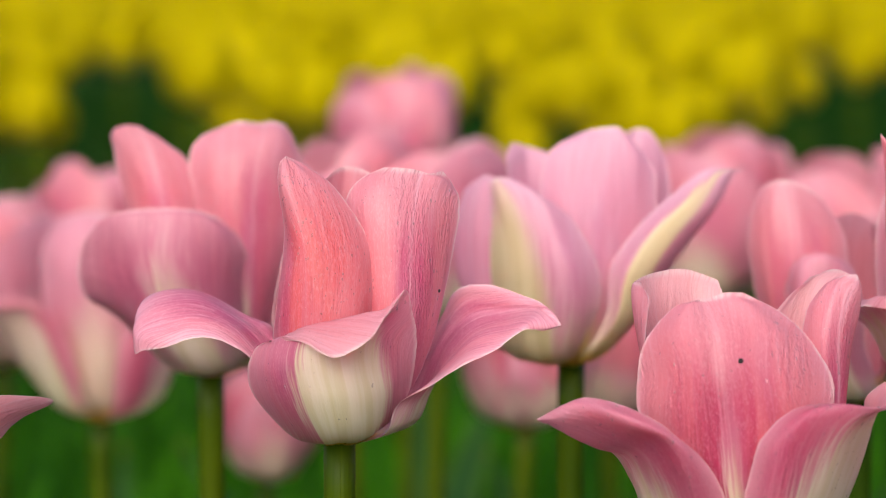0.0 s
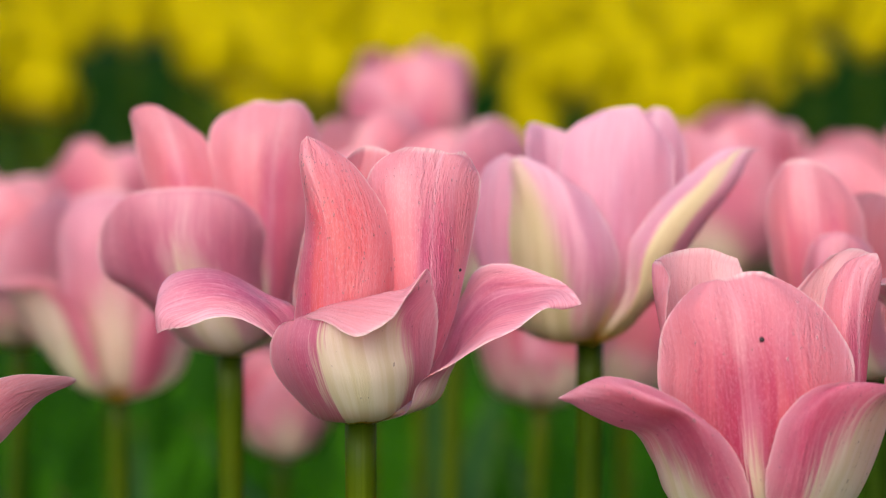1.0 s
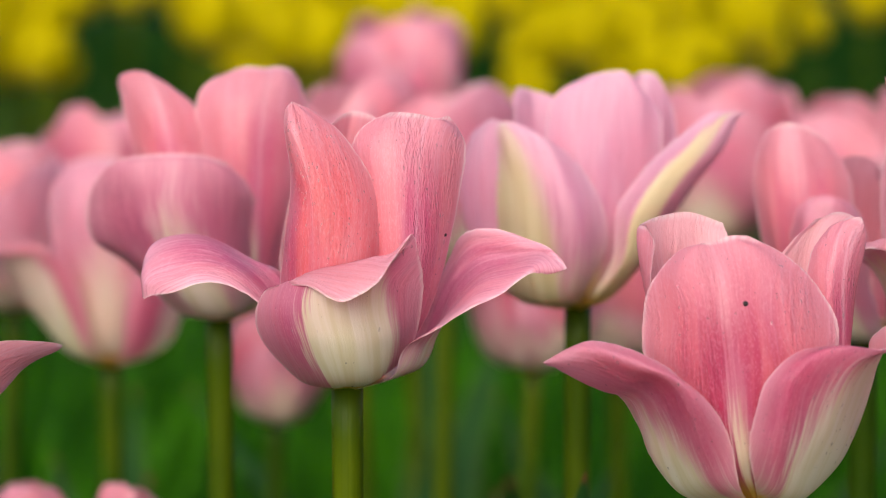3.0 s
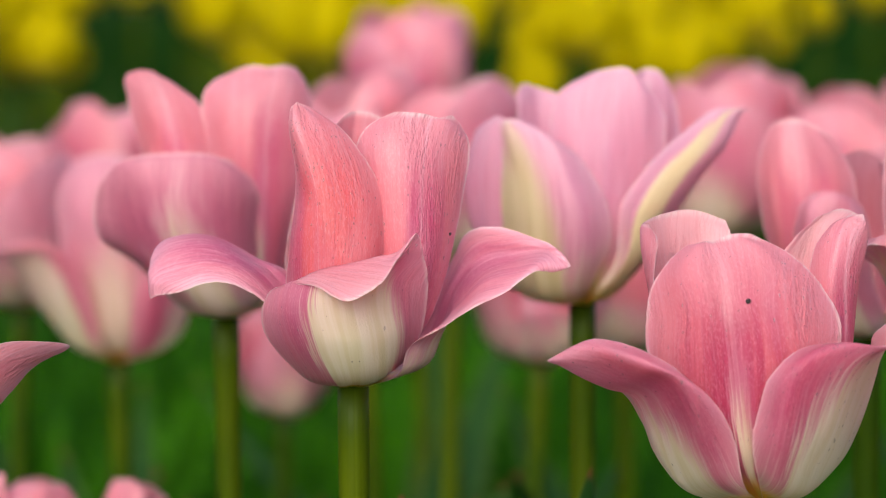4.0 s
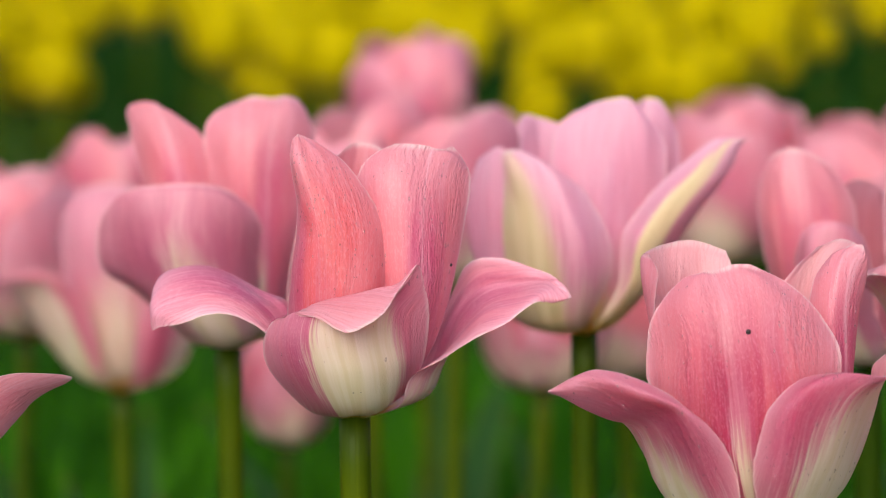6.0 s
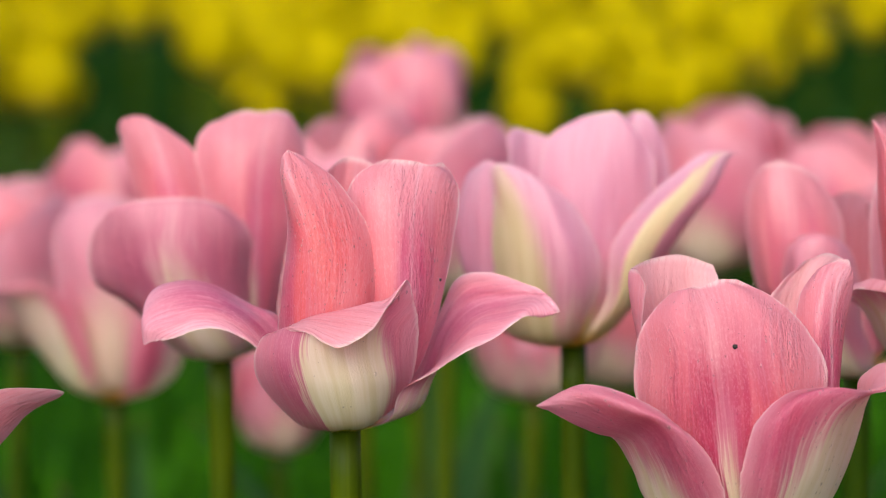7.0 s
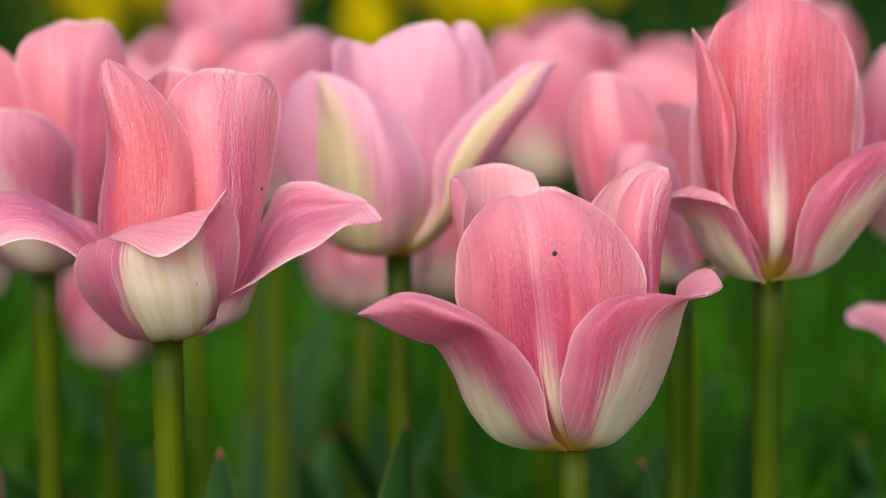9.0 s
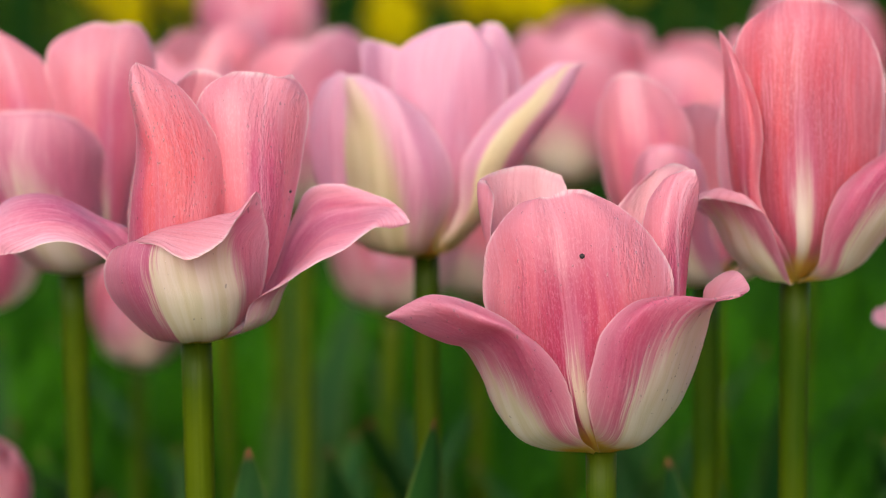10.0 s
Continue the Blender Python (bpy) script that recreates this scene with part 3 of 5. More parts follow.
def whorl(turn, outer, inner, seed, skins=(PINK_OUT, PINK_IN, CORAL_IN), spread=8):
    """Three outer and three inner petals, none quite like the next."""
    rng = random.Random(seed)
    rows = []
    for k in range(6):
        shape = inner if k % 2 else outer
        out, up, side = rng.uniform(0.86, 1.14), rng.uniform(0.88, 1.06), rng.uniform(-6, 6)
        n = len(shape["spine"]) - 1
        spine = [(r * (1 + (out - 1) * i / n), s + side * (i / n) ** 2, z * up) for i, (r, s, z) in enumerate(shape["spine"])]
        rows.append((turn + 60 * k + rng.uniform(-spread, spread), skins[k % 2], skins[2],
                     dict(shape, spine=spine, seed=seed * 7 + k, half=shape["half"] * rng.uniform(0.9, 1.08), twist=(0, rng.uniform(-14, 14)), wave=shape["wave"] * 1.8)))
    return rows



def petal(az, skin, lining, points, half, cup, **more):
    """A petal by its spine in the flower's own axes (right, away, up), mm; az: the way its outer face looks, degrees."""
    c, s = math.cos(radians(az)), math.sin(radians(az))
    spine = [(x * c + y * s, -x * s + y * c, z) for x, y, z in points]
    push = [(a, b2, ra, rb, x * c + y * s, -x * s + y * c, z) for a, b2, ra, rb, x, y, z in more.pop("push", ())]
    return (az, skin, lining, dict(spine=spine, half=half, cup=cup, push=push, **more))


def shell(skin, lining, *rails, **more):
    """A petal between its two rims, drawn by guide curves."""
    return (0, skin, lining, dict(rails=rails, nu=72, nv=45, **more))


PINK_LABEL = "pink tulip with cream petal bases on a green stem"
BED = "pink tulips in the bed"
# ---- the two blooms in focus ----
bloom_a_0 = shell(BLAZE_OUT, CREAM_IN,
          ((-3.5, 0, 0), (-10.5, -10, 3.5), (-18.5, -14, 12.5), (-21, -17, 19.5), (-17.5, -22, 27.5), (-8, -30, 29.5), (0.5, -36, 26.5), (8.5, -35, 30.5), (12, -31, 35.5), (16.5, -26, 41)),
          ((-1.5, -4, 0.5), (-4.5, -17, 4), (-11, -23, 13), (-13.5, -26, 22), (-11.5, -27, 29), (-6, -28, 32), (1.5, -30, 33.5), (7, -30, 35), (12, -29, 36), (16.5, -26, 41)),
          ((0, -5, 1), (1.5, -20, 5), (0, -28, 14), (-2, -30, 22.5), (-2, -30, 28.5), (2, -29, 31), (6.5, -29, 33), (10.5, -28, 35), (13.5, -28, 37), (16.5, -26, 41)),
          ((2, -4, 0.5), (7.5, -17, 5), (10.5, -24, 15), (9.5, -27, 23.5), (9, -29, 30), (11, -28, 33.5), (13, -27, 35.5), (14, -26, 37), (15, -26, 38.5), (16.5, -26, 41)),
          ((4, 0, 0), (12.5, -8, 7), (17, -14, 15.5), (19, -18, 25.5), (19, -20, 31.5), (18, -22, 35.5), (17.5, -23, 38), (17.5, -24, 39.5), (17, -25, 40.5), (16.5, -26, 41)),
          seed=11, dew=45, speck=((0.35, 0.1, 0.2), (0.12, 0.1, 0.35)))
bloom_a_1 = shell(PINK_OUT, ROSE_IN,
          ((-1.5, 3, -0.5), (-8, 8, 11), (-16, 10, 26.5), (-23, 12, 28.5), (-32, 12, 32.5), (-40, 10, 34.5), (-47, 6, 33), (-49.5, -2, 27.5)),
          ((-2.5, 1, 0), (-11.5, 5, 10.5), (-17, 6, 25.5), (-24.5, 8, 30.5), (-33.5, 8, 35.5), (-41, 6, 36.5), (-47.5, 3, 34), (-49.5, -3, 26)),
          ((-3, 0, 0), (-12.5, 0, 10), (-18, 2, 23.5), (-26, 2, 30.5), (-34.5, 0, 35), (-42.5, -2, 35), (-48, -2, 31.5), (-49, -4, 25)),
          ((-3, -2, 0), (-10.5, -5, 10), (-19, -3, 21.5), (-26, -5, 28.5), (-34, -7, 31), (-41.5, -9, 29.5), (-47.5, -7, 28), (-49, -5, 24)),
          ((-2.5, -4, 0.5), (-8, -8, 9), (-18, -7, 19.5), (-25, -9, 25.5), (-32.5, -11, 27.5), (-41, -12, 25.5), (-46, -10, 24.5), (-48.5, -7, 23)),
          seed=12)
bloom_a_2 = shell(PINK_OUT, ROSE_IN,
          ((3, -4, 0.5), (11.5, -14, 5), (14.5, -16, 12.5), (24, -15, 17.5), (30.5, -15, 21.5), (38, -13, 25.5), (44, -10, 29.5), (49, -7, 29), (53.5, -5, 30)),
          ((3.5, -2, 0.5), (16, -8, 5.5), (20, -10, 13), (26, -5, 19.5), (32.5, -5, 26), (40, -5, 29), (46.5, -5, 31.5), (50.5, -6, 30.5), (53.5, -5, 30)),
          ((4, 0, 0.5), (18, 0, 5), (22.5, 0, 13.5), (27, 5, 23.5), (33, 5, 29.5), (40.5, 4, 31.5), (47.5, 1, 33), (51, -4, 32), (53.5, -5, 30)),
          ((3.5, 2, 0), (15.5, 8, 5), (20.5, 8, 15), (25.5, 8, 26), (31, 7, 33.5), (39, 5, 35), (47, 2, 34), (51, -3, 33), (53.5, -5, 30)),
          ((2.5, 4, -0.5), (13.5, 12, 6), (17.5, 14, 15.5), (24, 11, 28.5), (28.5, 8, 37), (36.5, 6, 38.5), (45, 3, 36), (50, -2, 34), (53.5, -5, 30)),
          seed=13)
bloom_a_3 = shell(CORAL_OUT, CORAL_IN,
          ((-1.5, -3, 0.5), (-12, -8, 12), (-15.5, -10, 26), (-14.5, -12, 37), (-12.5, -13, 48), (-12.5, -14, 56), (-14, -14, 64), (-13.5, -13, 68.5), (-12, -12, 71)),
          ((-0.5, -5, 1), (-7.5, -16, 12.5), (-11.5, -19, 27), (-11.5, -20, 38), (-10, -19, 48.5), (-11, -18, 56.5), (-12.5, -17, 64.5), (-12.5, -14, 69.5), (-12, -12, 71)),
          ((0, -6, 1), (-2, -20, 13), (-5, -24, 28), (-5, -24, 38.5), (-5.5, -22, 48.5), (-7.5, -20, 57), (-10, -18, 64.5), (-11.5, -14, 69.5), (-12, -12, 71)),
          ((1, -5, 1), (3.5, -19, 13.5), (3.5, -22, 28), (4, -21, 39), (3, -19, 48.5), (-0.5, -17, 57), (-5, -15, 64.5), (-9.5, -13, 69), (-12, -12, 71)),
          ((1.5, -3, 0.5), (7, -12, 13.5), (9.5, -13, 29), (10.5, -13, 40), (9, -13, 49), (4.5, -12, 56.5), (-1, -11, 64), (-7.5, -11, 69), (-12, -12, 71)),
          seed=14, dew=220)
bloom_a_4 = shell(PINK_IN, CORAL_IN,
          ((0, -2, 0.5), (3, -8, 10.5), (4, -10, 22), (3, -9, 35.5), (2, -8, 48.5), (1, -7, 58), (4.5, -6, 64.5), (11, -6, 68)),
          ((1, -3, 0.5), (6.5, -13, 11.5), (8.5, -16, 22.5), (9.5, -16, 36), (8.5, -14, 49.5), (8, -12, 59), (10, -9, 65), (14.5, -7, 68)),
          ((2, -4, 0.5), (10, -15, 12), (14, -17, 23), (16, -17, 36.5), (16, -14.5, 49.5), (16.5, -11.5, 58.5), (17.5, -8, 64.5), (18.5, -6.5, 67.5)),
          ((2.5, -3, 0.5), (12.5, -12, 11.5), (18, -13, 22.5), (21.5, -12, 36), (22.5, -10, 49.5), (23, -8, 59), (23.5, -6, 65), (22, -5.5, 66.5)),
          ((3.5, -1, 0), (15.5, -5, 11.5), (21, -5, 22), (25.5, -4, 35.5), (28, -3, 49), (29, -2, 58), (28, -1, 63), (25, -3, 67)),
          seed=15, dew=110, speck=((0.60, 0.76, 0.8),))
bloom_a_5 = shell(PINK_IN, CORAL_OUT,
          ((1, 4, -0.5), (9, 14, 7), (14.5, 16, 24), (13.5, 18, 40.5), (12, 20, 56), (8, 23, 64)),
          ((0.5, 4, -0.5), (5, 20, 6), (9, 23, 23), (9, 24, 41.5), (6.5, 25, 57), (4.5, 26, 65.5)),
          ((0, 4, -0.5), (-1, 22, 5.5), (0.5, 26, 22.5), (0.5, 27, 42.5), (0, 28, 57.5), (1, 28, 66)),
          ((-1, 4, -0.5), (-5, 20, 6), (-9, 22, 23), (-8.5, 23, 41.5), (-5, 25, 57), (-1.5, 26, 65.5)),
          ((-1.5, 3, -0.5), (-11, 12, 7.5), (-17, 11, 24.5), (-15.5, 13, 41), (-10, 18, 56), (-4.5, 22, 63)),
          seed=16)
bloom_a = plant("tulip", (-0.0247, 0.6, 0.3905), [bloom_a_0, bloom_a_1, bloom_a_2, bloom_a_3, bloom_a_4, bloom_a_5], 0.0037, "open pink tulip with three reflexed outer petals, beaded with dew", BED)
bloom_c_0 = shell(THROAT_IN, CORAL_IN,
          ((-3, -3, 1), (-11, -8, 10.5), (-22, -8, 23), (-28, -7, 35.5), (-28.5, -6, 44.5), (-27, -6, 54), (-21.5, -7, 61), (-16.5, -9, 63.5)),
          ((-2, -5, 1.5), (-8.5, -14, 11.5), (-16, -17, 24), (-20, -18, 37), (-20.5, -17, 47.5), (-20.5, -14, 56.5), (-17.5, -11, 62.5), (-15, -10, 64)),
          ((-1, -6, 1.5), (-5.5, -17, 11.5), (-8, -21, 24.5), (-9, -22, 37.5), (-10.5, -21, 49), (-11, -17, 57.5), (-12, -12.5, 62.5), (-13, -10, 64)),
          ((0, -5, 1.5), (-2, -14, 11), (1, -18, 24), (4, -19, 37), (3.5, -18, 47.5), (1, -15, 56.5), (-4.5, -12, 63), (-9.5, -10, 65.5)),
          ((1.5, -3, 1), (2, -9, 11), (9.5, -9, 23.5), (15.5, -8, 36), (16.5, -7, 44), (12, -7, 52.5), (4.5, -8, 60.5), (-5, -9, 65.5)),
          seed=21, dew=80, speck=((0.755, 0.17, 1.25),))
bloom_c_1 = shell(LEFT_BLAZE, CREAM_IN,
          ((-2.5, 0, 0), (-15.5, 2, 1.5), (-25, 4, 10.5), (-29, 4, 19), (-33.5, 2, 26.5), (-39.5, -2, 29.5), (-45, -8, 32.5), (-49.5, -12, 35.5), (-52, -14, 37)),
          ((-3, -3, 1), (-17.5, -4, 3.5), (-24, -5, 10.5), (-28, -7, 19.5), (-31.5, -9, 27.5), (-37.5, -11, 30), (-43.5, -13, 33), (-48.5, -14, 36), (-52, -14, 37)),
          ((-2.5, -5, 1), (-14.5, -12, 6), (-19.5, -16, 14), (-23.5, -18, 24), (-28, -20, 31), (-34.5, -20, 33.5), (-41, -19, 36.5), (-47.5, -17, 37.5), (-52, -14, 37)),
          ((-2.5, -7, 1.5), (-11, -18, 8), (-14.5, -23, 17.5), (-18, -27, 27.5), (-23, -29, 35), (-30, -29, 38.5), (-37.5, -25, 41), (-45, -19, 41), (-52, -14, 37)),
          ((-2, -7, 2), (-7, -19, 8.5), (-9.5, -23, 19.5), (-13, -25, 27), (-18, -27, 33), (-24.5, -26, 38), (-33, -22, 41.5), (-42, -18, 42.5), (-52, -14, 37)),
          seed=22, dew=45)
bloom_c_2 = shell(RIGHT_BLAZE, CREAM_IN,
          ((-1, -6, 1.5), (-4, -20, 10.5), (-6, -25, 19.5), (-5, -26, 27), (-2.5, -26, 34.5), (4.5, -24, 40.5), (13.5, -21, 42), (22.5, -18, 40.5), (29.5, -15, 41), (34, -11, 41.5)),
          ((0, -6, 1.5), (0.5, -20, 7.5), (0.5, -27, 17), (1, -30, 25.5), (2.5, -31, 34.5), (7.5, -30, 41), (15, -26, 42.5), (23.5, -21, 41), (30.5, -16, 41), (34, -11, 41.5)),
          ((1, -4, 1), (7, -13, 5), (9.5, -18, 13), (12, -21, 21), (14, -23, 29), (16.5, -24, 35.5), (20, -23, 39), (26, -18, 40), (31.5, -14, 41), (34, -11, 41.5)),
          ((2, -2, 0.5), (10, -4, 3.5), (16.5, -5, 10.5), (20, -6, 17.5), (22.5, -8, 25.5), (24, -10, 32), (25, -12, 37), (28, -10, 41.5), (32.5, -10, 42.5), (34, -11, 41.5)),
          ((2.5, 1, 0), (9.5, 5, 3), (17.5, 6, 10.5), (22, 6, 18), (24.5, 4, 26), (25.5, 2, 33.5), (24.5, 0, 40), (29.5, -3, 44.5), (32.5, -7, 44.5), (34, -11, 41.5)),
          seed=23, dew=180)
bloom_c_3 = shell(PINK_IN, BACKLIT_IN,
          ((1.5, 4, -0.5), (0, 17, 8), (-2.5, 19, 24.5), (-3.5, 20, 44), (-4.5, 21, 55.5), (-6, 23, 61.5), (-7, 26, 64.5)),
          ((1, 5, -0.5), (-3.5, 17, 8), (-9, 19, 24.5), (-12, 22, 44), (-14, 23, 56.5), (-14.5, 25, 62.5), (-15, 27, 67)),
          ((-0.5, 5, -0.5), (-7.5, 15, 8.5), (-15.5, 16, 25.5), (-20.5, 17, 45), (-23, 18, 57.5), (-23.5, 20, 63.5), (-23, 22, 66.5)),
          ((-1.5, 4, -0.5), (-11, 12, 9), (-21.5, 10, 26.5), (-26, 8, 45), (-28.5, 9, 57.5), (-29, 11, 64), (-28, 13, 65.5)),
          ((-2.5, 2, 0), (-13.5, 6, 10.5), (-24, 2, 28), (-26.5, -1, 45), (-26, 0, 56), (-25.5, 2, 62.5), (-27, 7, 66)),
          seed=24)
bloom_c_4 = shell(PINK_IN, CORAL_IN,
          ((0.5, -2, 1), (4, -8, 12), (9.5, -8, 26.5), (10, -4, 41), (9.5, 0, 52.5), (11, 2, 60.5), (15, 3, 65.5), (19, 3, 68)),
          ((1, -2, 1), (6.5, -8, 11.5), (12.5, -9, 27), (13, -7, 41.5), (12.5, -5, 53.5), (14, -2, 61.5), (17, 1, 66.5), (20, 2, 68.5)),
          ((1.5, -1, 0.5), (9.5, -4, 11), (16.5, -5, 26.5), (17, -5, 41), (16.5, -5, 53), (17.5, -3, 61.5), (19, 0, 67), (21, 1.5, 68.5)),
          ((2, 1, 0), (11, 1, 10.5), (19.5, 1, 26), (20.5, 0, 40), (21.5, 0, 52.5), (23, 1, 60.5), (23.5, 1, 65), (22.5, 2, 68.5)),
          ((2.5, 3, -0.5), (12, 6, 9.5), (20, 7, 25.5), (21, 6, 40), (21.5, 5, 52.5), (23, 4, 60.5), (23.5, 3, 66), (23, 3, 68)),
          seed=25, dew=60)
bloom_c_5 = shell(PINK_OUT, BACKLIT_IN,
          ((2, 4, 0), (13, 9, 9.5), (20, 12, 25.5), (21.5, 11, 45), (22.5, 14, 56.5), (23.5, 16, 63.5), (24, 20, 66.5)),
          ((1.5, 5, -0.5), (11.5, 14, 8), (17, 18, 24.5), (18, 17, 44.5), (19, 20, 56.5), (20.5, 22, 63.5), (22.5, 25, 67)),
          ((1, 5, -0.5), (8.5, 17, 7.5), (11.5, 21, 24), (13, 20, 44), (14, 23, 56), (16.5, 25, 63.5), (20.5, 27, 67)),
          ((0.5, 5, -0.5), (4, 17, 7.5), (6, 21, 24), (7, 20, 44), (9, 23, 55.5), (12.5, 25, 62), (18, 27, 66)),
          ((0, 4, 0), (-0.5, 14, 8.5), (0, 18, 24.5), (1.5, 17, 44.5), (4.5, 20, 54.5), (9, 22, 60), (15, 24, 65.5)),
          seed=26)
bloom_c = plant("tulip", (0.0737, 0.573, 0.3667), [bloom_c_0, bloom_c_1, bloom_c_2, bloom_c_3, bloom_c_4, bloom_c_5], 0.0036, "open pink tulip with a cream base, beaded with dew", BED)
# ---- the blooms just behind ----
bloom_b_0 = shell(LILAC_LEFT, LILAC_IN,
          ((-1.5, -3, 1), (-17, -4, 3.5), (-22, -8, 16), (-23, -10, 27.5), (-23, -11, 38.5), (-23, -12, 47.5), (-23.5, -12, 53)),
          ((-1, -4, 1), (-13, -14, 4), (-17, -18, 17), (-18.5, -19, 29), (-19, -18, 40), (-20.5, -16, 49), (-22, -13, 54)),
          ((-0.5, -5, 1), (-8.5, -18, 4.5), (-11, -23, 17), (-12, -24, 29.5), (-13.5, -22, 41), (-16.5, -18, 49.5), (-20.5, -14, 54.5)),
          ((0.5, -5, 1), (-3.5, -20, 5.5), (-2, -26, 17.5), (-2, -27, 30.5), (-6, -24, 41.5), (-10.5, -20, 50), (-17.5, -14, 54)),
          ((1, -4, 1), (1.5, -17, 8), (6.5, -19, 19.5), (7, -19, 28), (2.5, -18, 38), (-4.5, -17, 46.5), (-14, -14, 52.5)),
          seed=31)
bloom_b_1 = shell(LILAC_OUT, LILAC_IN,
          ((0, -4, 0.5), (2, -18, 5.5), (8.5, -20, 17), (10, -18, 30.5), (17, -16, 41), (26.5, -14, 49.5), (36.5, -11, 56.5), (47, -10, 56.5)),
          ((0.5, -4, 0.5), (5, -17, 5.5), (12, -22, 16.5), (14.5, -23, 28.5), (21, -21, 39.5), (30, -18, 48.5), (39, -13, 56), (47, -10, 56.5)),
          ((1, -3, 0.5), (8, -11, 5), (16.5, -16, 15.5), (21, -19, 27), (27.5, -19, 37.5), (35.5, -17, 46.5), (41.5, -13, 55.5), (47, -10, 56.5)),
          ((1.5, -2, 0.5), (10, -6, 5), (19.5, -7, 16), (25.5, -9, 26.5), (32.5, -11, 37), (39.5, -12, 46.5), (43.5, -11, 55), (47, -10, 56.5)),
          ((2, -1, 0.5), (10.5, 0, 5), (19, 1, 16.5), (25, 0, 27), (32, -3, 38), (39, -6, 47), (43.5, -9, 55.5), (47, -10, 56.5)),
          seed=32)
bloom_b_2 = shell(LILAC_IN, LILAC_IN,
          ((-2, 2, 0), (-18.5, 14, 3.5), (-28, 16, 16), (-32.5, 16, 29.5), (-32.5, 14, 40.5), (-29.5, 10, 50), (-25, 6, 53.5)),
          ((-2, 0, 0.5), (-20, 8, 3.5), (-29.5, 8, 16.5), (-33, 8, 30.5), (-32, 8, 41.5), (-28.5, 6, 50.5), (-24.5, 4, 54)),
          ((-1.5, -1, 0.5), (-18.5, 3, 3.5), (-26.5, 1, 17), (-28.5, 1, 32), (-28.5, 1, 42.5), (-26.5, 2, 51.5), (-24, 2, 54)),
          ((-1.5, -2, 0.5), (-15.5, -1, 3.5), (-21.5, -3, 17), (-24, -3, 32.5), (-23.5, -2, 42.5), (-23.5, -1, 52), (-23, 0, 54)),
          ((-1, -3, 0.5), (-10.5, -4, 3.5), (-15, -5, 17), (-16.5, -5, 33), (-18, -4, 42), (-20.5, -3, 51), (-22.5, -1, 54)),
          seed=33)
bloom_b_3 = shell(LILAC_IN, LILAC_IN,
          ((-0.5, -2, 0.5), (-5.5, -8, 7.5), (-9, -10, 22.5), (-9.5, -9, 38.5), (-9, -7, 52.5), (-6.5, -6, 61.5), (2, -5, 66.5)),
          ((-0.5, -3, 1), (-2.5, -12, 8), (-3.5, -15, 23), (-3, -14, 39), (-3, -11, 53), (-1, -8, 62.5), (5.5, -6, 67.5)),
          ((0, -3, 1), (1.5, -14, 8), (4.5, -17, 23), (6, -15, 39), (7, -11.5, 53), (8.5, -8, 61.5), (9, -5.5, 68)),
          ((0.5, -3, 1), (6, -12, 8), (12.5, -14, 22.5), (15.5, -12, 38.5), (16.5, -10, 52.5), (16, -8, 62), (12.5, -6, 68)),
          ((1, -2, 0.5), (9.5, -7, 7), (18, -8, 21.5), (22.5, -7, 37.5), (23, -6, 50.5), (21.5, -5, 57), (15.5, -5, 65.5)),
          seed=34)
bloom_b_4 = shell(LILAC_IN, LILAC_IN,
          ((0.5, 4, 0), (5, 14, 7.5), (3.5, 16, 27), (0.5, 19, 47), (-2, 21, 56.5), (-5.5, 23, 58)),
          ((0, 4, 0), (1.5, 16, 7), (-0.5, 19, 27), (-3.5, 21, 47), (-6, 23, 57.5), (-9, 24, 60)),
          ((-0.5, 4, 0), (-3.5, 16, 7), (-5.5, 19, 27), (-8.5, 21, 47), (-11, 23, 58), (-12.5, 24, 61)),
          ((-1, 4, 0), (-6.5, 14, 7.5), (-10.5, 17, 27.5), (-13.5, 19, 47), (-15, 20, 58.5), (-15, 22, 62)),
          ((-1.5, 3, 0), (-10, 10, 8), (-15.5, 12, 28), (-17.5, 14, 47.5), (-18, 16, 58), (-17, 19, 62)),
          seed=35)
bloom_b_5 = shell(LILAC_IN, LILAC_IN,
          ((1.5, 3, 0), (14.5, 11, 7.5), (25.5, 12, 27.5), (28.5, 13, 44.5), (28, 15, 55), (25.5, 20, 63)),
          ((1.5, 4, 0), (12.5, 16, 7), (23, 18, 26.5), (25.5, 19, 45), (25.5, 21, 59), (23.5, 24, 65.5)),
          ((1, 4, 0), (8.5, 19, 6.5), (16.5, 22, 26.5), (20, 23, 44.5), (21, 25, 60.5), (21.5, 26, 66)),
          ((0.5, 4, 0), (3.5, 19, 6.5), (9.5, 22, 26.5), (13, 23, 45), (16, 25, 59.5), (19.5, 26, 66)),
          ((0, 4, 0), (-1.5, 16, 7), (3.5, 19, 27), (7, 20, 45), (11.5, 21, 58.5), (17, 24, 65)),
          seed=36)
bloom_b = plant("tulip", (0.0364, 0.7, 0.3952), [bloom_b_0, bloom_b_1, bloom_b_2, bloom_b_3, bloom_b_4, bloom_b_5], 0.0036, "lilac-pink tulip with yellow-cream blazes, wide open", BED)
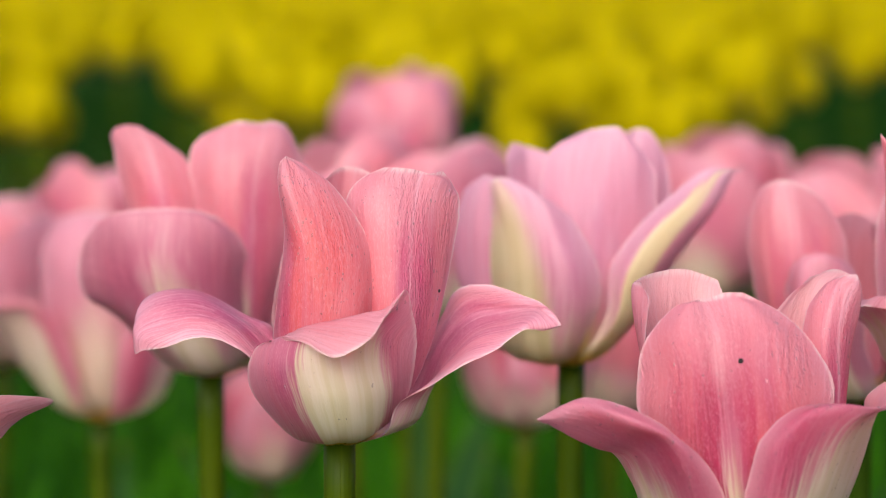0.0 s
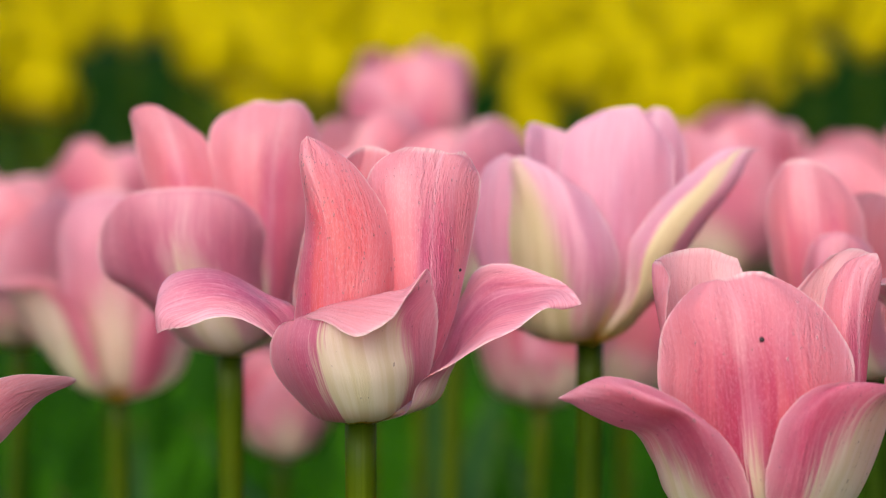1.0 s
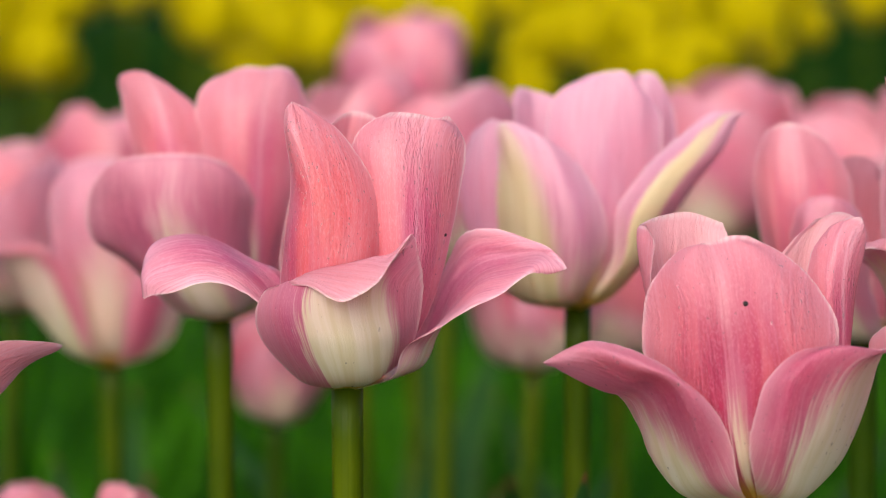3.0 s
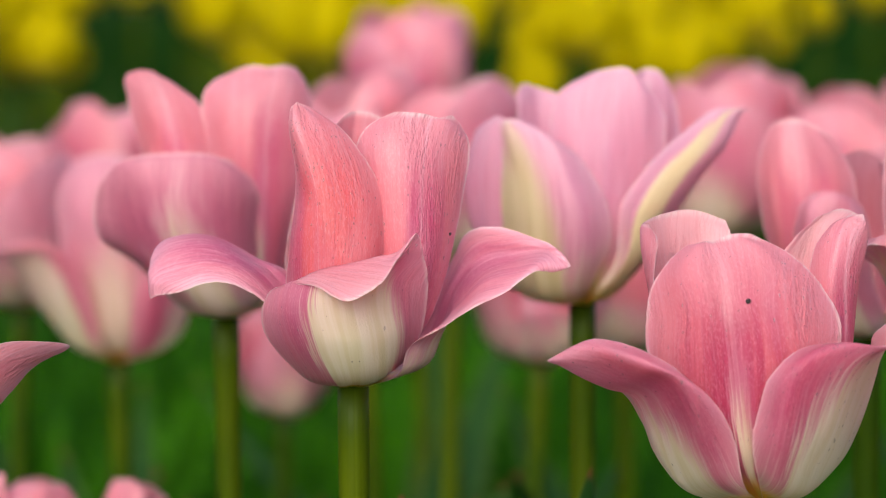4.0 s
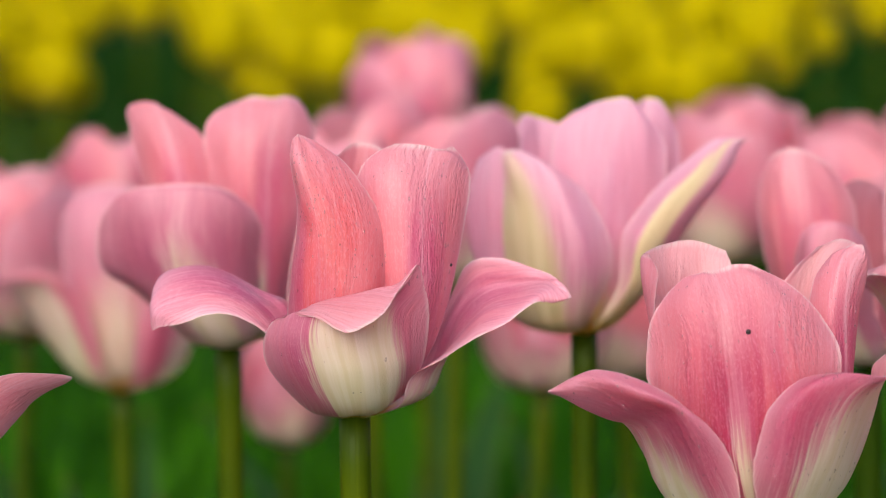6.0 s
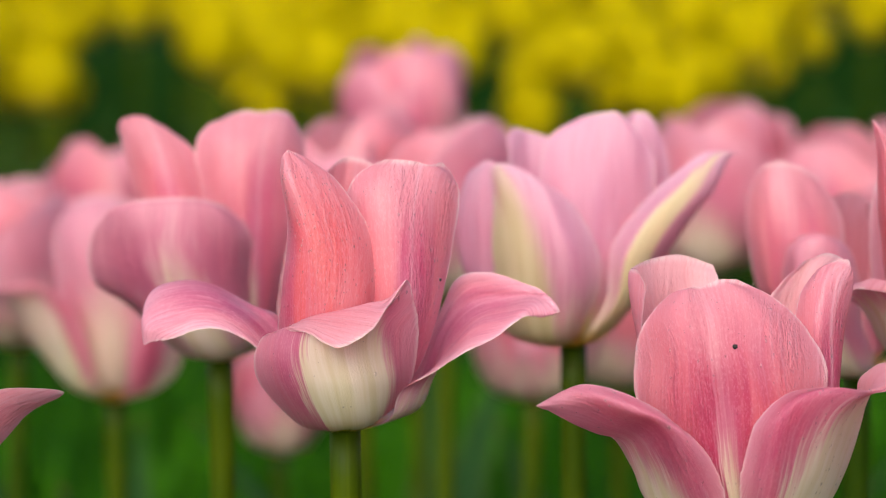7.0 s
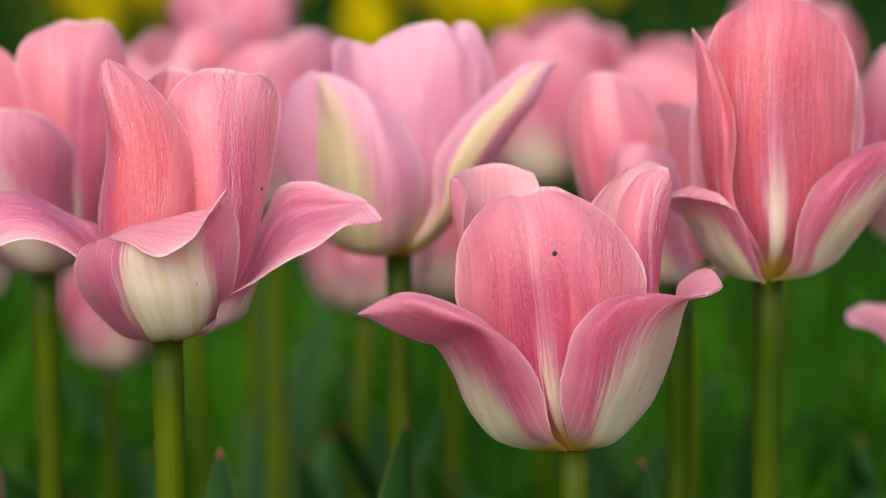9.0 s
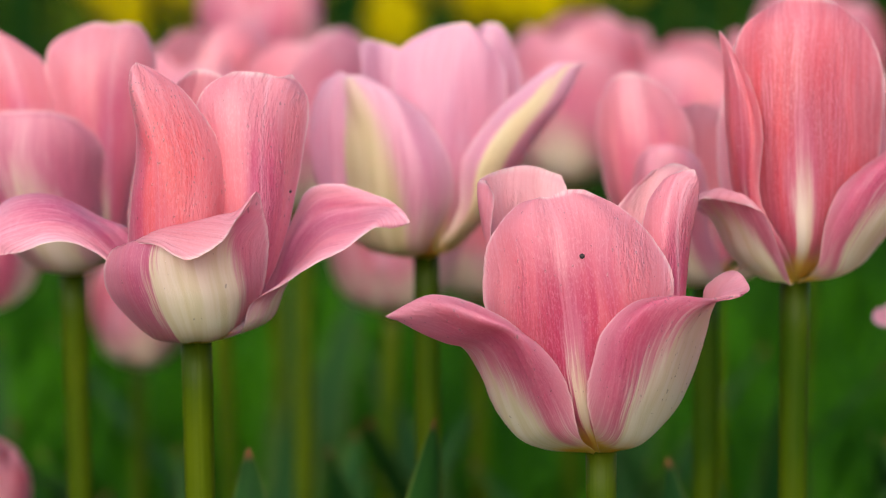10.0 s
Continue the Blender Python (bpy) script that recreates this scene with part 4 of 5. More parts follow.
bloom_e_0 = shell(SHADED_MAUVE_OUT, CORAL_IN,
          ((-1.5, -3, 1), (-11, -8, 4), (-24, -12, 17.5), (-34, -16, 26), (-34.5, -20, 37.5), (-30, -24, 46), (-24, -27, 50)),
          ((-0.5, -5, 1), (-6, -16, 4.5), (-15.5, -24, 16), (-22, -28, 29), (-23, -29, 40), (-21.5, -29, 48), (-17.5, -28, 51)),
          ((0.5, -5, 1), (0.5, -20, 4.5), (-4, -29, 15), (-8, -33, 30), (-9.5, -33, 40.5), (-9.5, -31, 48.5), (-10, -29, 51.5)),
          ((1.5, -5, 1), (7, -17, 5), (6.5, -25, 16), (5.5, -28, 29), (5, -29, 40.5), (2.5, -29, 47.5), (-1.5, -28, 51)),
          ((2, -3, 1), (10.5, -8, 6), (11.5, -14, 18), (12, -17, 27), (12, -20, 37), (10, -22, 43), (5, -25, 48.5)),
          seed=41)
bloom_e_1 = shell(PINK_IN, CORAL_IN,
          ((-2, 0, 0.5), (-11, -6, 9), (-19.5, -8, 33.5), (-23, -8, 51), (-26, -7, 64), (-27.5, -6, 70), (-25.5, -6, 72.5)),
          ((-1, -2, 0.5), (-8.5, -10, 9.5), (-15.5, -14, 34), (-19, -13, 51.5), (-22, -11, 64.5), (-25, -8, 72), (-23.5, -7, 73)),
          ((-0.5, -2, 0.5), (-5, -12, 9.5), (-10.5, -17, 34.5), (-13, -16, 51.5), (-16, -13, 64), (-20, -9, 72.5), (-21.5, -7, 73)),
          ((0.5, -2, 0.5), (-1.5, -12, 9.5), (-5, -16, 34), (-6.5, -15, 51.5), (-10, -12, 63.5), (-15, -9, 70.5), (-19, -7, 72.5)),
          ((1, 0, 0.5), (1.5, -10, 9.5), (-0.5, -12, 34), (-1.5, -11, 51.5), (-4, -9, 61), (-10, -8, 67.5), (-16.5, -7, 71)),
          seed=42)
bloom_e_2 = shell(PINK_IN, CORAL_IN,
          ((-0.5, -1, 0.5), (3, -8, 9), (-0.5, -12, 32), (-3, -12, 50), (-5, -10, 62.5), (-2.5, -9, 69), (4.5, -8, 73)),
          ((0, -3, 0.5), (5.5, -12, 9.5), (5.5, -18, 33), (4, -18, 50.5), (3, -15, 63.5), (4, -11, 70.5), (9.5, -9, 74.5)),
          ((1, -3, 0.5), (9, -13, 10), (11, -20, 33), (12, -19, 50.5), (13, -16, 63.5), (14, -12, 70.5), (14.5, -8.5, 74)),
          ((1.5, -3, 0.5), (12, -11, 9.5), (18, -16, 32.5), (20, -15, 50), (21, -13, 63.5), (21, -11, 70.5), (18.5, -8, 74.5)),
          ((2, -1, 0.5), (14, -7, 9), (22.5, -9, 32), (26, -8, 49.5), (26.5, -6, 61.5), (25, -5, 68.5), (22, -6, 73.5)),
          seed=43)
bloom_e_rest = [
    petal(10, PINK_OUT, CORAL_IN, [(3, 0, 0), (16, 0, 7), (22, 2, 22), (24, 4, 34), (27, 4, 40)], 13, (60, 40, 20, 0), seed=44),
    petal(90, PINK_IN, CORAL_IN, [(0, 3, 0), (0, 16, 10), (0, 20, 32), (0, 22, 50), (0, 24, 62)], 18, (60, 50, 40, 35), seed=46)]
bloom_e = plant("tulip", (-0.0669, 0.715, 0.3895), [bloom_e_0, bloom_e_1, bloom_e_2, *bloom_e_rest], 0.0037, "tall pink tulip with one cupped outer petal", BED)
bloom_d_0 = shell(CREAM_OUT, CREAM_IN,
          ((-1.5, 0, 0.5), (-10, 0, 3.5), (-18, 0, 9), (-22, 0, 16), (-25.5, -3, 19.5), (-28, -8, 20.5), (-29.5, -14, 20.5)),
          ((-2.5, -3, 0.5), (-10.5, -7, 2.5), (-17.5, -9, 8), (-21, -10, 16.5), (-25, -10, 22), (-27.5, -12, 23.5), (-29, -15, 22.5)),
          ((-2, -5, 1), (-8.5, -14, 3), (-15, -17, 9.5), (-18.5, -18, 17.5), (-22.5, -18, 24), (-25, -17, 26), (-28, -17, 24)),
          ((-2.5, -8, 1), (-6.5, -18, 3.5), (-11, -22, 11.5), (-15, -25, 20.5), (-18.5, -25, 26), (-21.5, -22, 27), (-27, -19, 25)),
          ((-2, -9, 1), (-5, -20, 3), (-7.5, -23, 10), (-10.5, -26, 17), (-14, -28, 22.5), (-18, -27, 24.5), (-25, -21, 25)),
          seed=54)
bloom_d_1 = shell(RIGHT_BLAZE, CREAM_IN,
          ((-0.5, -8, 1), (2, -20, 7.5), (3, -23, 18), (7, -23, 27.5), (14.5, -20, 33.5), (25.5, -15, 37.5), (45.5, -8, 37.5)),
          ((0, -7, 1), (5.5, -19, 5), (6, -26, 15), (9.5, -29, 25.5), (16, -27, 33), (27, -19, 37), (45.5, -8, 37.5)),
          ((0.5, -5, 1), (10.5, -13, 4), (14, -19, 11.5), (18, -23, 19.5), (24, -22, 27.5), (32, -17, 34), (45.5, -8, 37.5)),
          ((1.5, -3, 0.5), (14.5, -5, 4), (20.5, -8, 11), (25.5, -11, 18.5), (31.5, -12, 26.5), (38.5, -10, 34.5), (45.5, -8, 37.5)),
          ((2, -1, 0.5), (15.5, 2, 4.5), (22.5, 2, 12), (28.5, 0, 20.5), (35, -2, 29.5), (40.5, -4, 36), (45.5, -8, 37.5)),
          seed=53)
bloom_d_2 = shell(CORAL_DEEP, CORAL_IN,
          ((-2.5, -3, 1), (-11, -10, 10.5), (-18, -12, 24), (-20.5, -12, 40), (-20.5, -11, 51.5), (-21, -9, 60.5), (-21.5, -7, 66.5)),
          ((-2, -5, 1), (-10.5, -16, 11.5), (-17.5, -19, 25), (-20, -19, 41), (-20, -16, 52.5), (-20.5, -11, 61), (-21.5, -7, 66.5)),
          ((-1.5, -5, 1), (-9.5, -20, 12), (-16.5, -23, 25.5), (-18, -23, 41.5), (-18.5, -19, 53), (-20, -13, 61.5), (-21.5, -7, 66.5)),
          ((-1, -5, 1), (-8, -21, 12), (-15.5, -25, 26), (-15.5, -25, 41.5), (-16.5, -20, 52), (-19, -14, 61), (-21.5, -7, 66.5)),
          ((0, -3, 1), (-6, -20, 12), (-13.5, -24, 25.5), (-12.5, -23, 40.5), (-13.5, -19, 49.5), (-17.5, -13, 59), (-21.5, -7, 66.5)),
          seed=52)
bloom_d_3 = shell(CORAL_DEEP, CORAL_IN,
          ((-2, -2, 0.5), (-9, -8, 12), (-16, -8, 26.5), (-18.5, -7, 42.5), (-18.5, -6, 55.5), (-15, -4, 66.5), (-5.5, -1, 73.5)),
          ((-1.5, -3, 0.5), (-6, -15, 12.5), (-11, -17, 27.5), (-12.5, -17, 43.5), (-12, -14, 56), (-9.5, -10, 67.5), (-3, -4, 74.5)),
          ((-0.5, -4, 0.5), (-1.5, -18, 12.5), (-2.5, -21, 27), (-2.5, -21, 43.5), (-2, -18, 56.5), (-1, -12, 67.5), (0.5, -5, 74.5)),
          ((0.5, -3, 0.5), (4, -15, 12.5), (8.5, -17, 27), (10, -17, 43), (10, -14, 56), (8.5, -10, 67), (4.5, -4, 74)),
          ((1.5, -2, 0.5), (10.5, -8, 12), (18.5, -8, 26.5), (21, -7, 42), (21, -6, 54.5), (17, -4, 66), (9, -1, 73)),
          seed=51)
bloom_d_rest = [
    petal(60, PINK_IN, CORAL_IN, [(1, 2, 0), (10, 10, 8), (14, 15, 28), (16, 18, 48), (17, 20, 62)], 17, (60, 50, 40, 30), seed=55),
    petal(100, PINK_OUT, CORAL_IN, [(0, 3, 0), (-2, 17, 6), (-3, 25, 24), (-3, 30, 42), (-3, 34, 54)], 17, (60, 45, 30, 20), seed=56)]
bloom_d = plant("tulip", (0.13, 0.625, 0.399), [bloom_d_0, bloom_d_1, bloom_d_2, bloom_d_3, *bloom_d_rest], 0.0038, "deep coral-pink tulip with a yellow throat", BED)
bloom_h_0 = shell(PINK_IN, CORAL_IN,
          ((-2, -2, 0.5), (-15, -8, 9.5), (-28.5, -8, 24.5), (-32.5, -8, 41), (-32.5, -7, 54), (-29.5, -7, 61.5)),
          ((-1.5, -3, 0.5), (-13.5, -13, 10), (-25, -15, 25), (-28.5, -15, 42), (-29, -12, 54.5), (-27, -9, 63.5)),
          ((-1, -3, 0.5), (-10.5, -16, 10), (-20, -19, 25), (-21.5, -18, 42), (-22.5, -14, 55), (-23, -10, 64)),
          ((0, -3, 0.5), (-6.5, -16, 10), (-12.5, -19, 25), (-12.5, -17, 42), (-14.5, -13, 53.5), (-18, -10, 62.5)),
          ((0.5, -2, 0.5), (-2.5, -12, 9), (-6, -13, 24), (-5.5, -12, 40.5), (-7, -10, 49.5), (-12.5, -9, 58.5)),
          seed=61)
bloom_h_1 = shell(PINK_OUT, CORAL_IN,
          ((-2.5, -3, 0.5), (-12, -10, 5.5), (-22, -15, 20.5), (-24, -18, 32.5), (-22.5, -20, 40.5), (-19.5, -21, 44)),
          ((-2, -5, 1), (-10.5, -17, 5), (-20, -24, 20), (-21.5, -26, 33.5), (-20, -25, 43), (-17.5, -22, 44.5)),
          ((-1, -6, 1), (-7.5, -20, 5), (-14.5, -28, 19.5), (-16, -29, 33.5), (-15.5, -27, 44), (-15.5, -23, 45)),
          ((-0.5, -5, 1), (-3, -19, 5), (-8, -26, 19.5), (-9.5, -28, 32.5), (-10.5, -26, 43), (-13, -22, 44.5)),
          ((1, -3, 0.5), (3, -14, 6), (-2, -20, 20), (-3, -22, 31), (-5, -21, 39.5), (-10, -21, 43.5)),
          seed=62)
bloom_h_rest = [
    petal(-20, PINK_OUT, CORAL_IN, [(2, -1, 0), (15, -4, 5), (21, -5, 20), (24, -5, 34), (26, -5, 44)], 15, (60, 45, 30, 15), seed=63),
    petal(0, PINK_IN, CORAL_IN, [(1, 2, 0), (9, 6, 8), (12, 8, 26), (12, 7, 42), (8, 6, 52)], 15, (60, 48, 38, 28), seed=64),
    petal(100, PINK_OUT, CORAL_IN, [(0, 3, 0), (-1, 17, 6), (-2, 22, 24), (-2, 21, 42), (-2, 18, 54)], 16, (60, 48, 38, 28), seed=65)]
bloom_h = plant("tulip", (0.1187, 0.705, 0.3845), [bloom_h_0, bloom_h_1, *bloom_h_rest], 0.0038, "half-open pink tulip with a broad rounded petal", BED)
bloom_f_0 = shell(PALE_OUT, CORAL_IN,
          ((-1.5, -3, 1), (-8.5, -10, 11.5), (-16, -14, 32.5), (-18.5, -14, 53), (-18, -12, 67), (-12, -10, 76)),
          ((-0.5, -5, 1), (-3.5, -16, 11.5), (-7.5, -22, 33.5), (-9.5, -22, 54), (-10, -18, 68.5), (-7.5, -12, 77.5)),
          ((0.5, -5, 1), (1.5, -18, 11), (2, -25, 34), (1, -25, 54), (0.5, -20, 69.5), (-1.5, -13, 78.5)),
          ((1.5, -5, 1), (6.5, -16, 11.5), (10.5, -22, 33.5), (10.5, -22, 54), (9.5, -18, 68.5), (4.5, -12, 77.5)),
          ((2.5, -3, 1), (10.5, -10, 11.5), (17.5, -14, 32.5), (18.5, -14, 53), (16.5, -12, 67), (10.5, -10, 75)),
          seed=71)
bloom_f_1 = shell(CREAM_OUT, CREAM_IN,
          ((-2.5, 0, 0.5), (-19, 4, 9.5), (-31.5, 6, 21.5), (-37.5, 4, 32), (-42, -2, 39), (-47, -10, 42)),
          ((-1.5, -3, 0.5), (-16.5, -5, 7.5), (-26.5, -6, 21), (-32, -8, 35), (-37.5, -10, 43), (-47, -10, 42)),
          ((-0.5, -5, 1), (-12.5, -13, 7.5), (-19.5, -17, 23), (-24, -18, 38), (-31.5, -17, 46), (-47, -10, 42)),
          ((0, -6, 1), (-7.5, -19, 8.5), (-12, -25, 25), (-16, -25, 39.5), (-24.5, -22, 47), (-47, -10, 42)),
          ((1, -7, 1), (-2.5, -22, 10.5), (-5, -27, 23.5), (-9, -28, 36), (-17.5, -25, 43.5), (-47, -10, 42)),
          seed=72)
bloom_f_2 = shell(RIGHT_BLAZE, CREAM_IN,
          ((1, -7, 1), (7, -22, 9), (9, -28, 22.5), (11.5, -30, 35), (15.5, -28, 42.5), (22.5, -22, 49)),
          ((1.5, -6, 1), (12, -20, 7), (16, -27, 19.5), (18.5, -29, 32.5), (20.5, -28, 42.5), (25.5, -22, 49.5)),
          ((2, -5, 1), (17, -13, 7), (23, -18, 18), (25, -20, 30.5), (26.5, -22, 41), (28, -19, 48.5)),
          ((2.5, -3, 1), (20, -4, 7.5), (26.5, -6, 19.5), (29, -8, 32), (30.5, -12, 41.5), (30.5, -14, 49)),
          ((2.5, 0, 0.5), (20, 5, 9.5), (26, 5, 22), (28.5, 4, 34.5), (29.5, 0, 43), (30.5, -8, 50)),
          seed=73)
bloom_f_rest = [
    petal(170, PINK_OUT, CORAL_IN, [(-3, 0, 0), (-15, 2, 8), (-21, 4, 26), (-24, 6, 42), (-28, 8, 56)], 16, (60, 48, 38, 28), seed=74),
    petal(60, PINK_IN, CORAL_IN, [(1, 2, 0), (9, 12, 8), (12, 18, 28), (13, 22, 46), (14, 26, 60)], 19, (60, 48, 38, 28), seed=75),
    petal(120, PINK_IN, CORAL_IN, [(-1, 2, 0), (-7, 12, 8), (-10, 18, 28), (-11, 22, 46), (-12, 26, 62)], 19, (60, 48, 38, 28), seed=76)]
bloom_f = plant("tulip", (-0.1245, 0.9, 0.3448), [bloom_f_0, bloom_f_1, bloom_f_2, *bloom_f_rest], 0.0038, "pale pink tulip with cream outer petals spread wide", BED)

leaf_to(bloom_b, (0.0390, 0.650, 0.3570), 0.014, -14, 81, -60)
leaf_to(bloom_a, (-0.0147, 0.660, 0.3490), 0.016, 4, 82, -90)
leaf_to(bloom_h, (0.1050, 0.700, 0.3335), 0.013, 8, 83, -120)
leaf_to(bloom_b, (0.0187, 0.950, 0.2892), 0.014, -20, 84, -70)
leaf_to(bloom_d, (0.1650, 0.720, 0.3000), 0.014, 15, 85, -110)

plant("tulip", (-0.1415, 0.580, 0.3612), [
    petal(-35, CORAL_IN, CORAL_IN, [(3, -2, 0), (15, -4, 8), (24, -6, 26), (37, -7, 38), (52, -8, 42)], 10, (60, 45, 30, 20), twist=(0, 15, 30, 25), blunt=2.0, tip=0.6, base=0.5, widest=0.4, seed=91),
    petal(-100, PINK_IN, CORAL_IN, [(0, -2, 0), (-6, -13, 8), (-8, -18, 28), (-9, -16, 48), (-10, -10, 64)], 21, (60, 50, 40, 30), widest=0.6, seed=92),
    petal(170, PINK_OUT, CORAL_IN, [(-3, 0, 0), (-18, 0, 6), (-27, 0, 24), (-36, 0, 40), (-48, 0, 45)], 18, (60, 45, 30, 15), seed=93),
    petal(-150, PINK_OUT, CORAL_IN, [(-2, -2, 0), (-14, -10, 6), (-22, -16, 22), (-30, -22, 36), (-38, -28, 40)], 18, (60, 45, 30, 15), seed=94),
    petal(60, PINK_IN, CORAL_IN, [(0, 3, 0), (-2, 15, 8), (-3, 18, 28), (-4, 16, 48), (-6, 12, 62)], 20, (60, 50, 40, 30), seed=95),
], 0.0038, "pink tulip with one long spreading outer petal", BED)

# ---- the rest of the pink bed ----
WIDE = dict(OPEN, spine=[(3, 0, 0), (19, 0, 6), (27, 0, 22), (33, 0, 38), (40, 0, 50)])
REST = [  # base of the bloom, turn, outer shape, size
    (-0.0221, 1.243, 0.3942, 90, CUP, 1.09), (-0.3568, 1.036, 0.3505, -20, WIDE, 1.15),
    (-0.0391, 1.001, 0.3668, 25, CUP, 1.15), (-0.0025, 0.978, 0.3706, 75, CUP, 1.15), (-0.1613, 1.151, 0.3574, 60, CUP, 0.98), (-0.1797, 1.013, 0.3482, 80, CUP, 1.15),
    (0.1204, 1.151, 0.3574, 20, CUP, 1.21), (0.1699, 1.036, 0.3597, 45, WIDE, 1.15), (0.0331, 1.001, 0.3252, 70, CUP, 1.03),
    (0.0733, 1.093, 0.3137, 15, CUP, 1.03), (-0.0785, 1.093, 0.2861, 50, CUP, 0.80), (0.2180, 0.800, 0.3800, 30, WIDE, 1.0), (0.2150, 0.700, 0.3230, 30, OPEN, 0.98),
    (-0.1400, 0.800, 0.2825, 20, SHUT, 0.65), (-0.1060, 0.800, 0.2875, 50, SHUT, 0.52), (0.2354, 1.151, 0.3735, 25, CUP, 1.15), (-0.2475, 1.151, 0.3505, 40, CUP, 1.03),
    (0.2872, 1.036, 0.3563, 66, WIDE, 1.15), (-0.2400, 0.820, 0.3800, 12, WIDE, 1.0)]
rng = random.Random(8)
for n, (x, y, z, turn, outer, size) in enumerate(REST):
    leaves = [(rng.uniform(0, 360), rng.uniform(0.24, 0.30), rng.uniform(0.016, 0.024), rng.uniform(0.2, 0.5), rng.uniform(-0.1, 0.1), n * 3 + k) for k in range(3)]
    plant("tulip", (x, y, z), whorl(turn, outer, UP, 70 + n, (PALE_OUT, PINK_IN, CORAL_IN) if n in (5, 8, 9, 10) else (PINK_OUT, PINK_IN, CORAL_IN)), 0.0038, PINK_LABEL, BED, scale=size, detail=0.6, leaves=leaves,
          lean=(rng.uniform(-5, 5), rng.uniform(-5, 5)), bend=(rng.uniform(-0.01, 0.01), rng.uniform(-0.01, 0.01)))

# ---- yellow bed behind ----
rng = random.Random(5)
yellow = plant("yellow_tulip", (0, 2.05, 0.40), whorl(0, SHUT, SHUT, 40, (YELLOW_SKIN,) * 3), 0.004, "yellow tulip in the bed behind the pink ones", "yellow tulips in the bed behind",
               leaves=[(20, 0.32, 0.026, 0.3, 0.05, 3), (150, 0.30, 0.024, 0.4, -0.05, 4), (260, 0.33, 0.026, 0.25, 0.03, 6)], detail=0.35, scale=1.2)
for j in range(15):
    for i in range(-7 - j // 2, 11 + j // 2):
        x, y = i * 0.092 + rng.uniform(-0.035, 0.035), 2.0 + j * 0.105 + rng.uniform(-0.04, 0.04)
        k = rng.uniform(0.84, 1.02)
        if y < 3.4 and not any(lo < x / y < hi and y > near for lo, hi, near in ((-0.26, -0.158, 2.15), (-0.105, 0.0, 2.0), (0.022, 0.125, 2.0))):
            continue
        copy_thing(yellow, pose(x, y, 0, 0, 0, rng.uniform(0, 360)) @ Matrix.Scale(k, 4))


def far_blooms(name, label):
    """Hundreds of egg-shaped yellow heads far off, six lobes each, in one mesh."""
    r = np.random.RandomState(9)
    cols, rows = 12, 6
    a, t = np.linspace(0, 2 * math.pi, cols, endpoint=False), np.linspace(0, 1, rows)
    prof = np.array([0.006, 0.022, 0.026, 0.024, 0.018, 0.008])
    verts, faces, uvs = [], [], []
    for y in np.concatenate([np.arange(3.5, 9.0, 0.12), np.arange(9.0, 14.5, 0.45)]):
        for x in np.arange(-0.25 * y - 0.2, 0.32 * y + 0.2, 0.075 + 0.008 * y if y < 9 else 0.045):
            px, py, pz = x + r.uniform(-0.05, 0.05), y + r.uniform(-0.05, 0.05), r.uniform(0.38, 0.46) + (0.06 if y > 9 else 0) + (0.05 if y > 11 else 0)
            k, ph = r.uniform(0.9, 1.1), r.uniform(0, 6)
            start = len(verts)
            for i in range(rows):
                for j in range(cols):
                    q = prof[i] * k * (1 + 0.12 * math.cos(3 * (a[j] + ph)))
                    verts.append((px + q * math.cos(a[j]), py + q * math.sin(a[j]), pz + 0.062 * k * t[i] * (1 + 0.06 * math.cos(6 * a[j] + ph) * t[i])))
                    uvs.append((j / cols, 0.2 + 0.6 * t[i]))
            for i in range(rows - 1):
                for j in range(cols):
                    faces.append((start + i * cols + j, start + i * cols + (j + 1) % cols, start + (i + 1) * cols + (j + 1) % cols, start + (i + 1) * cols + j))
            faces.append(tuple(start + j for j in range(cols))[::-1])
    tagged(new(name, mesh_of(name, verts, faces, uvs, [YELLOW_SKIN])), label, "flowers", kind="stuff")


far_blooms("far_tulip_heads", "far rows of yellow tulip heads")

